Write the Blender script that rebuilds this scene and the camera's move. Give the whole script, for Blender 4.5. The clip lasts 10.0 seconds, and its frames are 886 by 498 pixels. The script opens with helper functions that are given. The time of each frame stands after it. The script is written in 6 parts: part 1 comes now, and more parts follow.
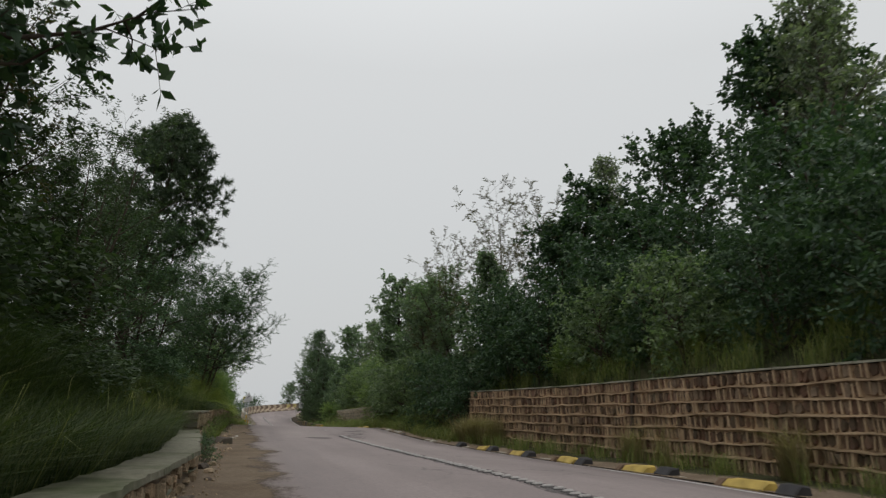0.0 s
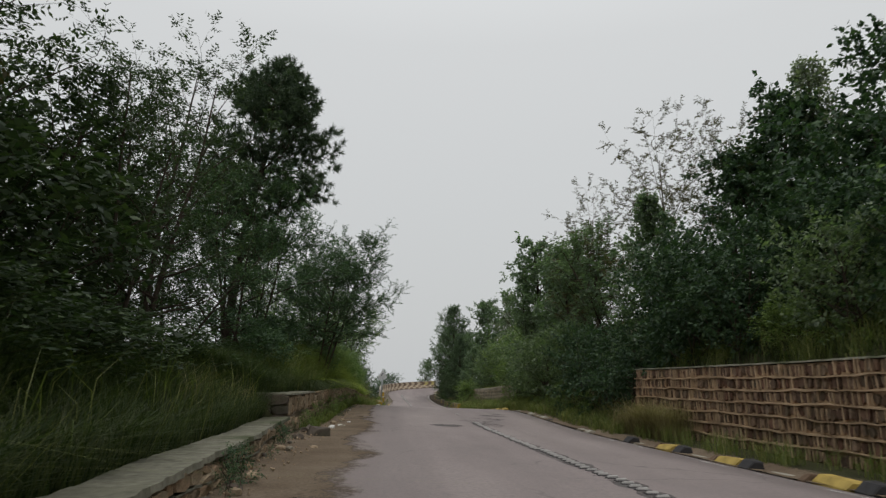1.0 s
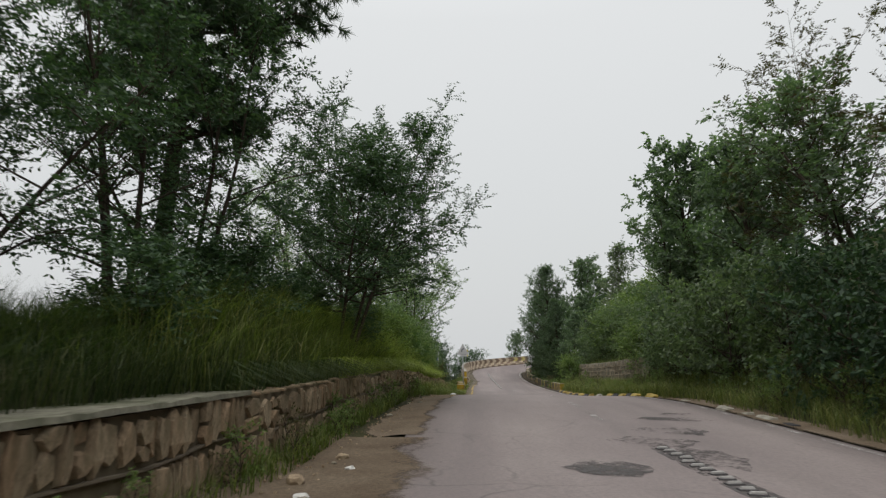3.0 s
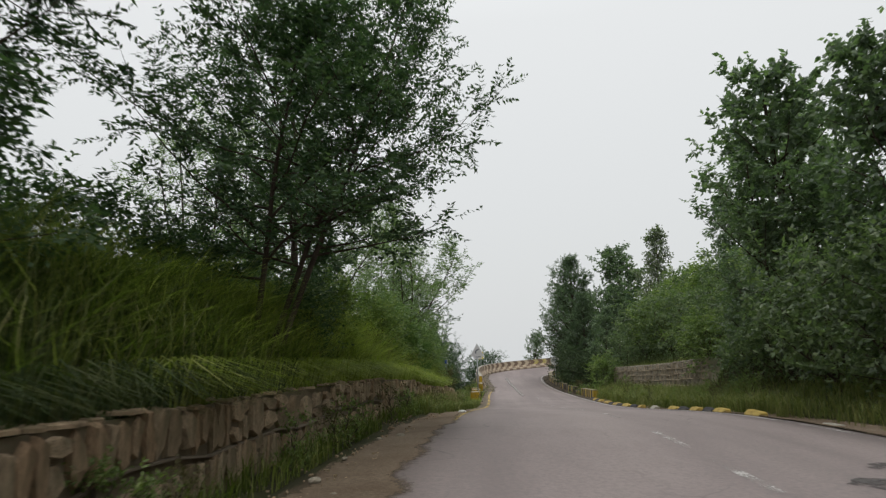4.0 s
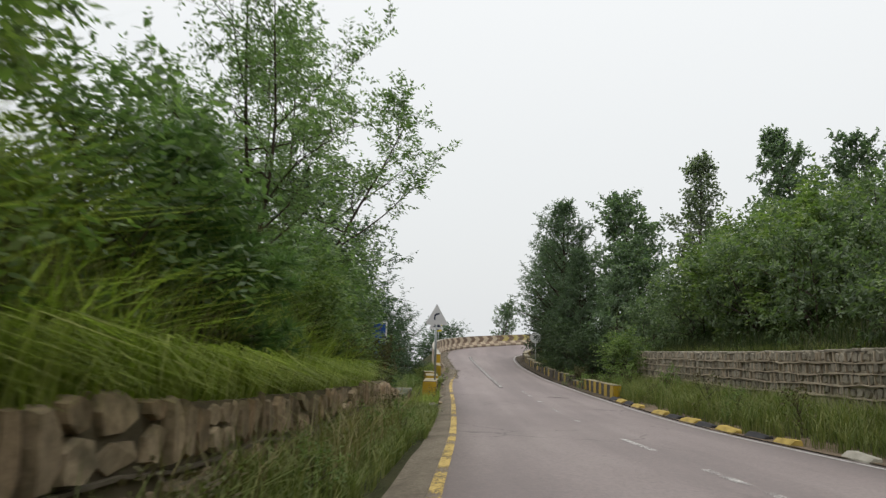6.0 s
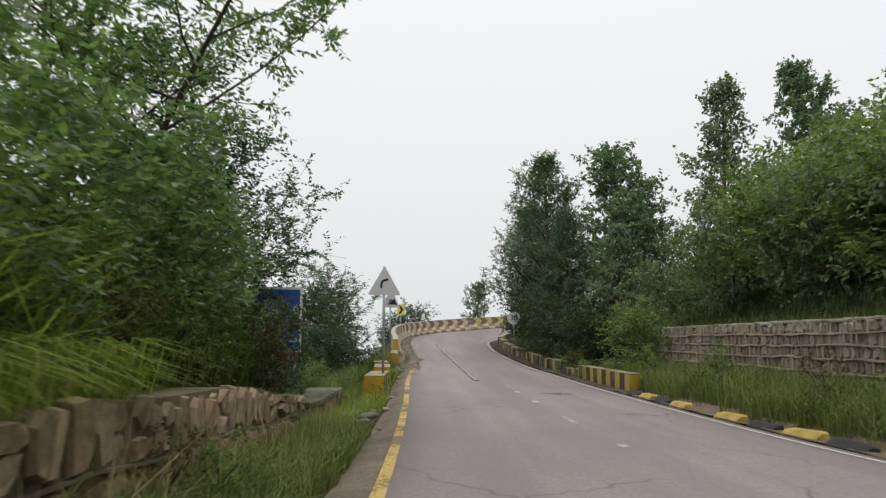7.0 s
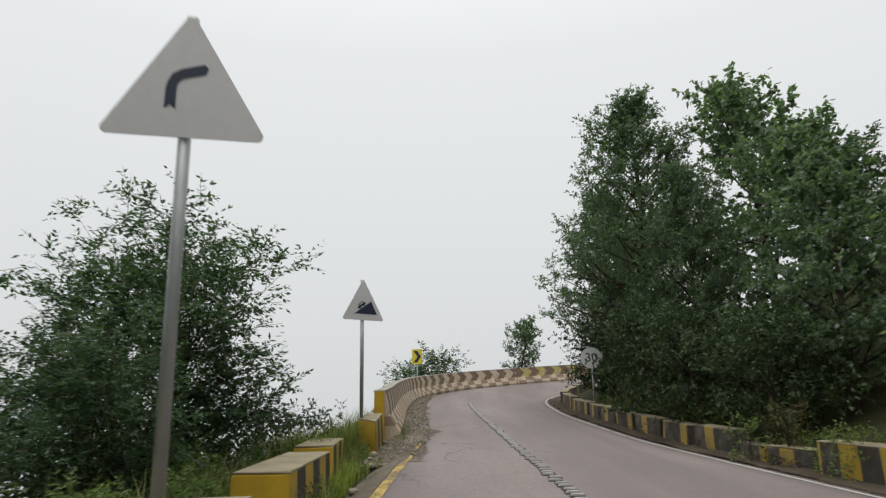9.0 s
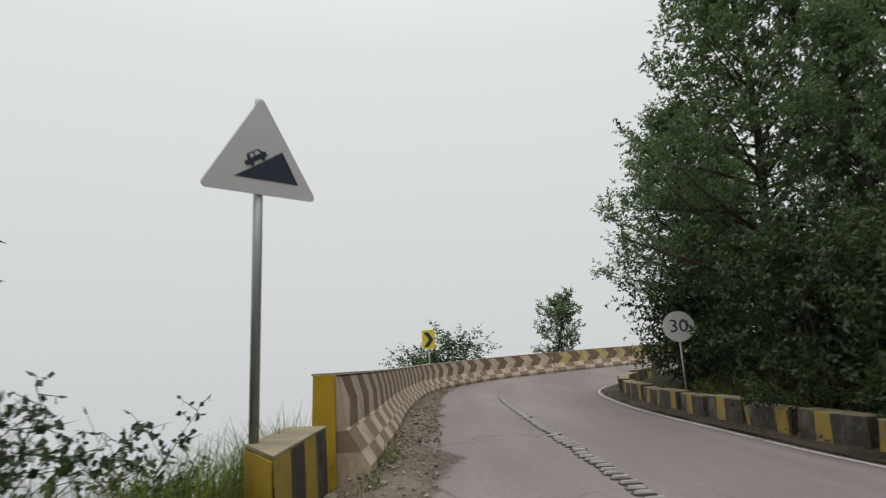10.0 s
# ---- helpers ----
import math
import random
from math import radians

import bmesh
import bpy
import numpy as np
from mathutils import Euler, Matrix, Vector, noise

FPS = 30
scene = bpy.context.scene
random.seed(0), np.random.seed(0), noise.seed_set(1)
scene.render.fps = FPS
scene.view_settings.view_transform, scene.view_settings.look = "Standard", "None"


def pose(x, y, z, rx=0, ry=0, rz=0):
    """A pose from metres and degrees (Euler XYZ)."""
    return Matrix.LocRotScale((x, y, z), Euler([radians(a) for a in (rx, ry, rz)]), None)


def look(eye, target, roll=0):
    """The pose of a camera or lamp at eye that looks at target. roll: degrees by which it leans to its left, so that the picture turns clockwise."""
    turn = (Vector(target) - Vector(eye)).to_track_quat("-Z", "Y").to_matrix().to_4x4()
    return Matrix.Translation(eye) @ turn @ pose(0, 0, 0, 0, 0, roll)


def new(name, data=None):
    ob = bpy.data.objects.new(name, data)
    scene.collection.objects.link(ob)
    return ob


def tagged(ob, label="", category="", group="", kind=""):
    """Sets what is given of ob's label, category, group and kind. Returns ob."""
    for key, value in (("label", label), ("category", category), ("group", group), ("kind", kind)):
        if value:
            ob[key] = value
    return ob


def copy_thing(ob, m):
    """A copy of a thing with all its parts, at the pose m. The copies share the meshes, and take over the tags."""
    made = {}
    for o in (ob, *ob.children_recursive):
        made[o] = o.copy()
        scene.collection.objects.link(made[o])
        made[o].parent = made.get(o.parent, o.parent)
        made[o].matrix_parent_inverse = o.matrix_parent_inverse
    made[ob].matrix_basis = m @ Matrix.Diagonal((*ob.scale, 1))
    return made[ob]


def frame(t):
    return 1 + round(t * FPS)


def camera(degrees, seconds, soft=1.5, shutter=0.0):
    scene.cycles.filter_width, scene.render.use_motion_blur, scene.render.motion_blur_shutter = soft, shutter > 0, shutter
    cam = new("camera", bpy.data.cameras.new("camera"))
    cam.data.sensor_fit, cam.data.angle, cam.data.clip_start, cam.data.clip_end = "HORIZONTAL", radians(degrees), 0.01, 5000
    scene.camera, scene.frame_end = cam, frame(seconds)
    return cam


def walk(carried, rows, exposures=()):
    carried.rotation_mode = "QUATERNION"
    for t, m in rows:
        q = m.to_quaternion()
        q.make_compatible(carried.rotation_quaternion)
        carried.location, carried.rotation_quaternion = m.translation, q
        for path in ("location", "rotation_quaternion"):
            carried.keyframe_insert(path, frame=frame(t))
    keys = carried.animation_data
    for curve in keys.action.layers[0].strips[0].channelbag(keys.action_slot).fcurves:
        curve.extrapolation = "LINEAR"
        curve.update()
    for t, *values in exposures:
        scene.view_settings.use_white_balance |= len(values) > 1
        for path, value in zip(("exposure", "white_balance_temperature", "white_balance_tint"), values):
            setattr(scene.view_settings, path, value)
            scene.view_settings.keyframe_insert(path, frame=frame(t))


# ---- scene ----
cam = camera(69.1, 10.0, 1.3, 0.15)
PATH = [
    (0, (2.396, 4.126, 1.239), (2.955, 5.978, 1.744), 0.4),
    (0.5, (3.118, 6.831, 1.372), (3.432, 8.746, 1.858), 0.6),
    (1, (3.459, 9.464, 1.437), (3.615, 11.41, 1.872), 1.0),
    (1.5, (3.714, 12.435, 1.493), (3.72, 14.39, 1.91), -0.3),
    (2, (3.791, 15.592, 1.523), (3.742, 17.553, 1.915), -0.3),
    (2.5, (3.784, 18.879, 1.54), (3.725, 20.841, 1.925), 0.4),
    (2.7, (3.779, 20.279, 1.573), (3.712, 22.245, 1.937), -0.2),
    (4, (3.727, 29.775, 1.694), (3.593, 31.735, 2.071), -1.2),
    (4.5, (3.587, 33.682, 1.728), (3.447, 35.641, 2.105), -2.5),
    (5, (3.445, 37.732, 1.81), (3.283, 39.69, 2.186), -1.1),
    (5.5, (3.271, 41.386, 1.824), (3.147, 43.348, 2.192), 0.1),
    (6, (3.261, 44.911, 1.792), (3.25, 46.889, 2.091), 1.5),
    (6.2, (3.31, 46.352, 1.739), (3.378, 48.328, 2.042), 2.4),
    (7.3, (3.924, 54.562, 1.432), (4.006, 56.543, 1.69), -0.8),
    (7.5, (3.984, 55.951, 1.363), (4.064, 57.93, 1.643), -1.3),
    (8, (4.18, 59.578, 1.208), (4.235, 61.554, 1.509), -1.2),
    (8.5, (4.332, 62.959, 1.124), (4.362, 64.923, 1.503), -0.8),
    (9, (4.435, 66.612, 1.123), (4.424, 68.558, 1.583), -1.3),
    (9.5, (4.42, 70.43, 1.104), (4.382, 72.382, 1.541), -2.4),
    (10, (4.311, 74.239, 1.102), (4.254, 76.188, 1.55), -2.8),
]
EXPOSURES = [(0.0, -0.28), (1.5, -0.34), (2.5, -0.17), (4.0, -0.02), (5.5, 0.17), (7.5, 0.17), (8.5, 0.02), (9.0, -0.01), (10.0, -0.14)]
walk(cam, [(t, look(eye, target, roll)) for t, eye, target, roll in PATH], EXPOSURES)
SKY_FOG = (0.80, 0.815, 0.82, 1)
SUN_STRENGTH = 1.15

# ---- world, sun and fog-white sky ----
world = bpy.data.worlds.new("overcast_sky")
scene.world = world
world.use_nodes = True
wn, wl = world.node_tree.nodes, world.node_tree.links
wn.clear()
w_out = wn.new("ShaderNodeOutputWorld")
w_bg = wn.new("ShaderNodeBackground")
w_sky = wn.new("ShaderNodeTexSky")
w_sky.sky_type = "NISHITA"
w_sky.sun_disc = False
w_sky.sun_elevation, w_sky.sun_rotation = radians(55), radians(200)
w_sky.air_density, w_sky.dust_density = 2.0, 6.0
w_scale = wn.new("ShaderNodeMix")
w_scale.data_type = "RGBA"
w_scale.blend_type = "MULTIPLY"
w_scale.inputs[0].default_value = 1.0
w_scale.inputs[7].default_value = (0.10, 0.10, 0.10, 1)
w_mix = wn.new("ShaderNodeMix")
w_mix.data_type = "RGBA"
w_mix.inputs[0].default_value = 0.93
w_mix.inputs[7].default_value = SKY_FOG
wl.new(w_sky.outputs[0], w_scale.inputs[6])
wl.new(w_scale.outputs[2], w_mix.inputs[6])
# an overcast sky is brightest overhead
w_tc = wn.new("ShaderNodeTexCoord")
w_sep = wn.new("ShaderNodeSeparateXYZ")
wl.new(w_tc.outputs["Generated"], w_sep.inputs[0])
w_ramp = wn.new("ShaderNodeValToRGB")
w_ramp.color_ramp.elements[0].position, w_ramp.color_ramp.elements[0].color = 0.0, (0.55, 0.555, 0.56, 1)
w_ramp.color_ramp.elements[1].position, w_ramp.color_ramp.elements[1].color = 1.0, (1.08, 1.08, 1.08, 1)
mid_sky = w_ramp.color_ramp.elements.new(0.5)
mid_sky.color = (0.66, 0.66, 0.66, 1)
wl.new(w_sep.outputs[2], w_ramp.inputs[0])
w_grade = wn.new("ShaderNodeMix")
w_grade.data_type = "RGBA"
w_grade.blend_type = "MULTIPLY"
w_grade.inputs[0].default_value = 1.0
wl.new(w_mix.outputs[2], w_grade.inputs[6])
wl.new(w_ramp.outputs[0], w_grade.inputs[7])
wl.new(w_grade.outputs[2], w_bg.inputs[0])
w_bg.inputs[1].default_value = 1.62
wl.new(w_bg.outputs[0], w_out.inputs[0])

sun_data = bpy.data.lights.new("sun", "SUN")
sun_data.energy, sun_data.angle, sun_data.color = SUN_STRENGTH, radians(30), (1.0, 0.97, 0.93)
sun = new("sun", sun_data)
sun.matrix_world = look((0, 0, 60), (3, 20, 0))


# ---- materials ----
def material(name, rough=0.8, spec=0.3):
    m = bpy.data.materials.new(name)
    m.use_nodes = True
    nt = m.node_tree
    bsdf = nt.nodes["Principled BSDF"]
    bsdf.inputs["Roughness"].default_value = rough
    bsdf.inputs["Specular IOR Level"].default_value = spec
    return m, nt, bsdf


def noise_node(nt, scale, detail=4, rough=0.55, coords="Object", stretch=None):
    tc = nt.nodes.new("ShaderNodeTexCoord")
    n = nt.nodes.new("ShaderNodeTexNoise")
    n.inputs["Scale"].default_value = scale
    n.inputs["Detail"].default_value = detail
    n.inputs["Roughness"].default_value = rough
    src = tc.outputs[coords]
    if stretch:
        mp = nt.nodes.new("ShaderNodeMapping")
        mp.inputs["Scale"].default_value = stretch
        nt.links.new(src, mp.inputs[0])
        src = mp.outputs[0]
    nt.links.new(src, n.inputs["Vector"])
    return n.outputs["Fac"]


def ramp(nt, fac, stops):
    r = nt.nodes.new("ShaderNodeValToRGB")
    while len(r.color_ramp.elements) < len(stops):
        r.color_ramp.elements.new(0.5)
    for e, (p, c) in zip(r.color_ramp.elements, stops):
        e.position = p
        e.color = (*c, 1) if len(c) == 3 else c
    nt.links.new(fac, r.inputs[0])
    return r.outputs[0]


def mix(nt, fac, a, b, mode="MIX"):
    m = nt.nodes.new("ShaderNodeMix")
    m.data_type = "RGBA"
    m.blend_type = mode
    for sock, v in ((m.inputs[0], fac), (m.inputs[6], a), (m.inputs[7], b)):
        if isinstance(v, (int, float)):
            sock.default_value = v
        elif isinstance(v, tuple):
            sock.default_value = (*v, 1) if len(v) == 3 else v
        else:
            nt.links.new(v, sock)
    return m.outputs[2]


def maths(nt, op, a, b=0.0, c=0.0):
    m = nt.nodes.new("ShaderNodeMath")
    m.operation = op
    for sock, v in zip(m.inputs, (a, b, c)):
        if isinstance(v, (int, float)):
            sock.default_value = v
        else:
            nt.links.new(v, sock)
    return m.outputs[0]


def bump(nt, bsdf, height, strength=0.5, dist=0.02):
    b = nt.nodes.new("ShaderNodeBump")
    b.inputs["Strength"].default_value = strength
    b.inputs["Distance"].default_value = dist
    nt.links.new(height, b.inputs["Height"])
    nt.links.new(b.outputs[0], bsdf.inputs["Normal"])


def plain(name, color, rough=0.7, spec=0.3, vary=0.25, scale=6.0, bumpy=0.15, metal=0.0):
    """A paint, metal or concrete with stains at two sizes."""
    m, nt, b = material(name, rough, spec)
    b.inputs["Metallic"].default_value = metal
    big = noise_node(nt, scale * 0.35, 5)
    fine = noise_node(nt, scale * 8, 3)
    dark = tuple(c * (1 - vary) for c in color)
    light = tuple(min(1, c * (1 + vary * 0.5)) for c in color)
    col = ramp(nt, big, [(0.3, dark), (0.55, color), (0.75, light)])
    col = mix(nt, ramp(nt, fine, [(0.35, (0, 0, 0)), (0.75, (0.35, 0.35, 0.35))]), col, tuple(c * 0.75 for c in color))
    nt.links.new(col, b.inputs["Base Color"])
    if bumpy:
        bump(nt, b, fine, bumpy, 0.01)
    return m


def leaf_material(name, dark, mid, light, translucency=0.3, rough=0.52, gloss=0.25):
    m, nt, b = material(name, rough, gloss)
    geo = nt.nodes.new("ShaderNodeNewGeometry")
    patch = noise_node(nt, 0.9, 2)
    key = maths(nt, "ADD", maths(nt, "MULTIPLY", geo.outputs["Random Per Island"], 0.6), maths(nt, "MULTIPLY", patch, 0.45))
    col = ramp(nt, key, [(0.15, dark), (0.5, mid), (0.85, light)])
    nt.links.new(col, b.inputs["Base Color"])
    tr = nt.nodes.new("ShaderNodeBsdfTranslucent")
    nt.links.new(mix(nt, 1.0, col, (1.0, 1.25, 0.55), "MULTIPLY"), tr.inputs[0])
    mx = nt.nodes.new("ShaderNodeMixShader")
    mx.inputs[0].default_value = translucency
    nt.links.new(b.outputs[0], mx.inputs[1])
    nt.links.new(tr.outputs[0], mx.inputs[2])
    nt.links.new(mx.outputs[0], nt.nodes["Material Output"].inputs["Surface"])
    return m


def stone_material(name, a, b_, c, moss=0.0):
    m, nt, b = material(name, 0.9, 0.2)
    info = nt.nodes.new("ShaderNodeObjectInfo")
    geo = nt.nodes.new("ShaderNodeNewGeometry")
    key = maths(nt, "FRACT", maths(nt, "ADD", info.outputs["Random"], geo.outputs["Random Per Island"]))
    col = ramp(nt, key, [(0.0, a), (0.45, b_), (0.8, c), (1.0, a)])
    tc = nt.nodes.new("ShaderNodeTexCoord")
    grain = noise_node(nt, 9, 6, 0.65)
    stain = noise_node(nt, 2.2, 3)
    col = mix(nt, ramp(nt, grain, [(0.3, (0.75, 0.75, 0.75)), (0.7, (0, 0, 0))]), col, tuple(v * 0.35 for v in a))
    col = mix(nt, ramp(nt, stain, [(0.52, (0, 0, 0)), (0.75, (0.6, 0.6, 0.6))]), col, (0.07, 0.065, 0.05))
    if moss:
        green = noise_node(nt, 1.1, 4)
        col = mix(nt, ramp(nt, green, [(0.5, (0, 0, 0)), (0.72, (moss, moss, moss))]), col, (0.05, 0.065, 0.025))
    nt.links.new(col, b.inputs["Base Color"])
    bump(nt, b, grain, 0.7, 0.02)
    return m


def striped_material(name, light, dark, period, axis, wear, share=0.5):
    """Painted bands across a block, flaked and dirty."""
    m, nt, b = material(name, 0.75, 0.25)
    tc = nt.nodes.new("ShaderNodeTexCoord")
    sep = nt.nodes.new("ShaderNodeSeparateXYZ")
    nt.links.new(tc.outputs["Object"], sep.inputs[0])
    info = nt.nodes.new("ShaderNodeObjectInfo")
    edge = noise_node(nt, 14, 3)
    u = maths(nt, "ADD", maths(nt, "DIVIDE", sep.outputs[axis], period), maths(nt, "MULTIPLY", edge, 0.05))
    u = maths(nt, "ADD", u, maths(nt, "MULTIPLY", maths(nt, "ROUND", maths(nt, "MULTIPLY", info.outputs["Random"], 3)), 0.5))
    band = maths(nt, "GREATER_THAN", maths(nt, "FRACT", u), share)
    col = mix(nt, band, light, dark)
    flake = noise_node(nt, 3.0, 6, 0.7)
    col = mix(nt, ramp(nt, flake, [(0.62 - 0.3 * wear, (0, 0, 0)), (0.85 - 0.3 * wear, (0.9, 0.9, 0.9))]), col, (0.17, 0.155, 0.125))
    grime = noise_node(nt, 30, 3)
    col = mix(nt, maths(nt, "MULTIPLY", grime, 0.35), col, (0.06, 0.055, 0.045))
    nt.links.new(col, b.inputs["Base Color"])
    bump(nt, b, flake, 0.3, 0.01)
    return m


def worn_paint(name, color, amount, scale=5.0):
    """Road paint, rubbed through to the asphalt."""
    m, nt, b = material(name, 0.75, 0.25)
    fine = noise_node(nt, scale * 5, 5, 0.7)
    big = noise_node(nt, scale * 0.3, 3)
    cover = maths(nt, "ADD", maths(nt, "MULTIPLY", fine, 0.6), maths(nt, "MULTIPLY", big, 0.5))
    b.inputs["Base Color"].default_value = (*color, 1)
    holes = ramp(nt, cover, [(amount, (0, 0, 0)), (amount + 0.13, (1, 1, 1))])
    tr = nt.nodes.new("ShaderNodeBsdfTransparent")
    mx = nt.nodes.new("ShaderNodeMixShader")
    nt.links.new(holes, mx.inputs[0])
    nt.links.new(tr.outputs[0], mx.inputs[1])
    nt.links.new(b.outputs[0], mx.inputs[2])
    nt.links.new(mx.outputs[0], nt.nodes["Material Output"].inputs["Surface"])
    return m


def asphalt_material():
    m, nt, b = material("asphalt", 0.8, 0.3)
    grain = noise_node(nt, 60, 3, 0.6)
    stones = noise_node(nt, 18, 5, 0.7)
    patchy = noise_node(nt, 0.45, 5, 0.6, stretch=(1.0, 0.35, 1.0))
    lanes = noise_node(nt, 1.0, 3, 0.5, stretch=(0.9, 0.03, 1.0))
    col = ramp(nt, patchy, [(0.28, (0.195, 0.160, 0.155)), (0.5, (0.250, 0.207, 0.199)), (0.75, (0.310, 0.262, 0.245))])
    col = mix(nt, ramp(nt, lanes, [(0.4, (0, 0, 0)), (0.62, (0.6, 0.6, 0.6))]), col, (0.175, 0.144, 0.140))
    col = mix(nt, ramp(nt, stones, [(0.35, (0.5, 0.5, 0.5)), (0.6, (0, 0, 0))]), col, (0.13, 0.12, 0.12))
    col = mix(nt, ramp(nt, grain, [(0.55, (0, 0, 0)), (0.8, (0.4, 0.4, 0.4))]), col, (0.32, 0.30, 0.29))
    # cracks: thin lines where two noises meet
    vor = nt.nodes.new("ShaderNodeTexVoronoi")
    vor.feature = "DISTANCE_TO_EDGE"
    vor.inputs["Scale"].default_value = 0.35
    tc = nt.nodes.new("ShaderNodeTexCoord")
    warp = nt.nodes.new("ShaderNodeTexNoise")
    warp.inputs["Scale"].default_value = 1.2
    nt.links.new(tc.outputs["Object"], warp.inputs["Vector"])
    vm = nt.nodes.new("ShaderNodeVectorMath")
    vm.operation = "ADD"
    nt.links.new(tc.outputs["Object"], vm.inputs[0])
    nt.links.new(warp.outputs["Color"], vm.inputs[1])
    nt.links.new(vm.outputs[0], vor.inputs["Vector"])
    crack = ramp(nt, vor.outputs["Distance"], [(0.0, (0.55, 0.55, 0.55)), (0.012, (0, 0, 0))])
    where = ramp(nt, noise_node(nt, 0.2, 2), [(0.5, (0, 0, 0)), (0.6, (1, 1, 1))])
    col = mix(nt, mix(nt, 1.0, crack, where, "MULTIPLY"), col, (0.05, 0.045, 0.045))
    nt.links.new(col, b.inputs["Base Color"])
    bump(nt, b, grain, 0.35, 0.006)
    return m


def soil_material(name, a, b_, c):
    m, nt, b = material(name, 0.95, 0.1)
    big = noise_node(nt, 0.8, 6, 0.6)
    fine = noise_node(nt, 22, 5, 0.7)
    col = ramp(nt, big, [(0.3, a), (0.5, b_), (0.72, c)])
    col = mix(nt, ramp(nt, fine, [(0.4, (0.5, 0.5, 0.5)), (0.65, (0, 0, 0))]), col, tuple(v * 0.5 for v in a))
    nt.links.new(col, b.inputs["Base Color"])
    bump(nt, b, fine, 0.8, 0.03)
    return m


def barrier_material():
    """Chevrons on the upper wall and a checker on the foot, by length along the wall (u, metres) and height (v, metres)."""
    m, nt, b = material("barrier_paint", 0.8, 0.2)
    uv = nt.nodes.new("ShaderNodeUVMap")
    uv.uv_map = "along"
    sep = nt.nodes.new("ShaderNodeSeparateXYZ")
    nt.links.new(uv.outputs[0], sep.inputs[0])
    u, v = sep.outputs[0], sep.outputs[1]
    wob = maths(nt, "MULTIPLY", noise_node(nt, 5, 2), 0.09)
    point = maths(nt, "MULTIPLY", maths(nt, "ABSOLUTE", maths(nt, "SUBTRACT", v, 0.67)), 1.0)
    far = maths(nt, "GREATER_THAN", u, 27.5)
    turns = maths(nt, "MULTIPLY", u, maths(nt, "MULTIPLY_ADD", far, -0.08, 0.93))
    cu = maths(nt, "ADD", maths(nt, "ADD", turns, point), wob)
    upper = maths(nt, "GREATER_THAN", maths(nt, "FRACT", cu), 0.5)
    row = maths(nt, "MULTIPLY", maths(nt, "GREATER_THAN", v, 0.2), 0.5)
    lu = maths(nt, "ADD", maths(nt, "ADD", turns, row), wob)
    lower = maths(nt, "GREATER_THAN", maths(nt, "FRACT", lu), 0.5)
    is_up = maths(nt, "GREATER_THAN", v, 0.40)
    band = mix(nt, is_up, lower, upper)
    cream = mix(nt, maths(nt, "MULTIPLY", far, is_up), (0.49, 0.395, 0.285), (0.43, 0.36, 0.12))
    pale = noise_node(nt, 1.7, 4)
    cream = mix(nt, ramp(nt, pale, [(0.4, (0, 0, 0)), (0.7, (0.6, 0.6, 0.6))]), cream, (0.40, 0.36, 0.29))
    brown = mix(nt, is_up, (0.21, 0.15, 0.11), (0.165, 0.112, 0.08))
    col = mix(nt, band, cream, brown)
    flake = noise_node(nt, 4, 6, 0.7)
    col = mix(nt, ramp(nt, flake, [(0.48, (0, 0, 0)), (0.72, (0.75, 0.75, 0.75))]), col, (0.22, 0.19, 0.145))
    smear = noise_node(nt, 2.2, 4, 0.6, stretch=(1.0, 1.0, 0.25))
    col = mix(nt, ramp(nt, smear, [(0.5, (0, 0, 0)), (0.72, (0.6, 0.6, 0.6))]), col, (0.10, 0.085, 0.065))
    nt.links.new(col, b.inputs["Base Color"])
    bump(nt, b, flake, 0.3, 0.01)
    return m


ASPHALT = asphalt_material()
def ragged(m, scale=1.0):
    """Lets a sheet of dirt thin out in tongues and specks towards its inner edge (uv "across": 0 inner, 1 outer)."""
    nt = m.node_tree
    uv = nt.nodes.new("ShaderNodeUVMap")
    uv.uv_map = "across"
    sep = nt.nodes.new("ShaderNodeSeparateXYZ")
    nt.links.new(uv.outputs[0], sep.inputs[0])
    big = noise_node(nt, 1.3 * scale, 4, 0.6, stretch=(1.0, 0.5, 1.0))
    fine = noise_node(nt, 14 * scale, 4, 0.7)
    v = maths(nt, "ADD", maths(nt, "MULTIPLY", maths(nt, "MINIMUM", sep.outputs[0], maths(nt, "MULTIPLY_ADD", sep.outputs[0], -1.5, 1.56)), 3.4), maths(nt, "ADD", maths(nt, "MULTIPLY", big, 2.2), maths(nt, "MULTIPLY", fine, 1.1)))
    cover = ramp(nt, maths(nt, "MULTIPLY", v, 0.2), [(0.40, (0, 0, 0)), (0.50, (1, 1, 1))])
    tr = nt.nodes.new("ShaderNodeBsdfTransparent")
    mx = nt.nodes.new("ShaderNodeMixShader")
    nt.links.new(cover, mx.inputs[0])
    nt.links.new(tr.outputs[0], mx.inputs[1])
    nt.links.new(nt.nodes["Principled BSDF"].outputs[0], mx.inputs[2])
    nt.links.new(mx.outputs[0], nt.nodes["Material Output"].inputs["Surface"])
    return m


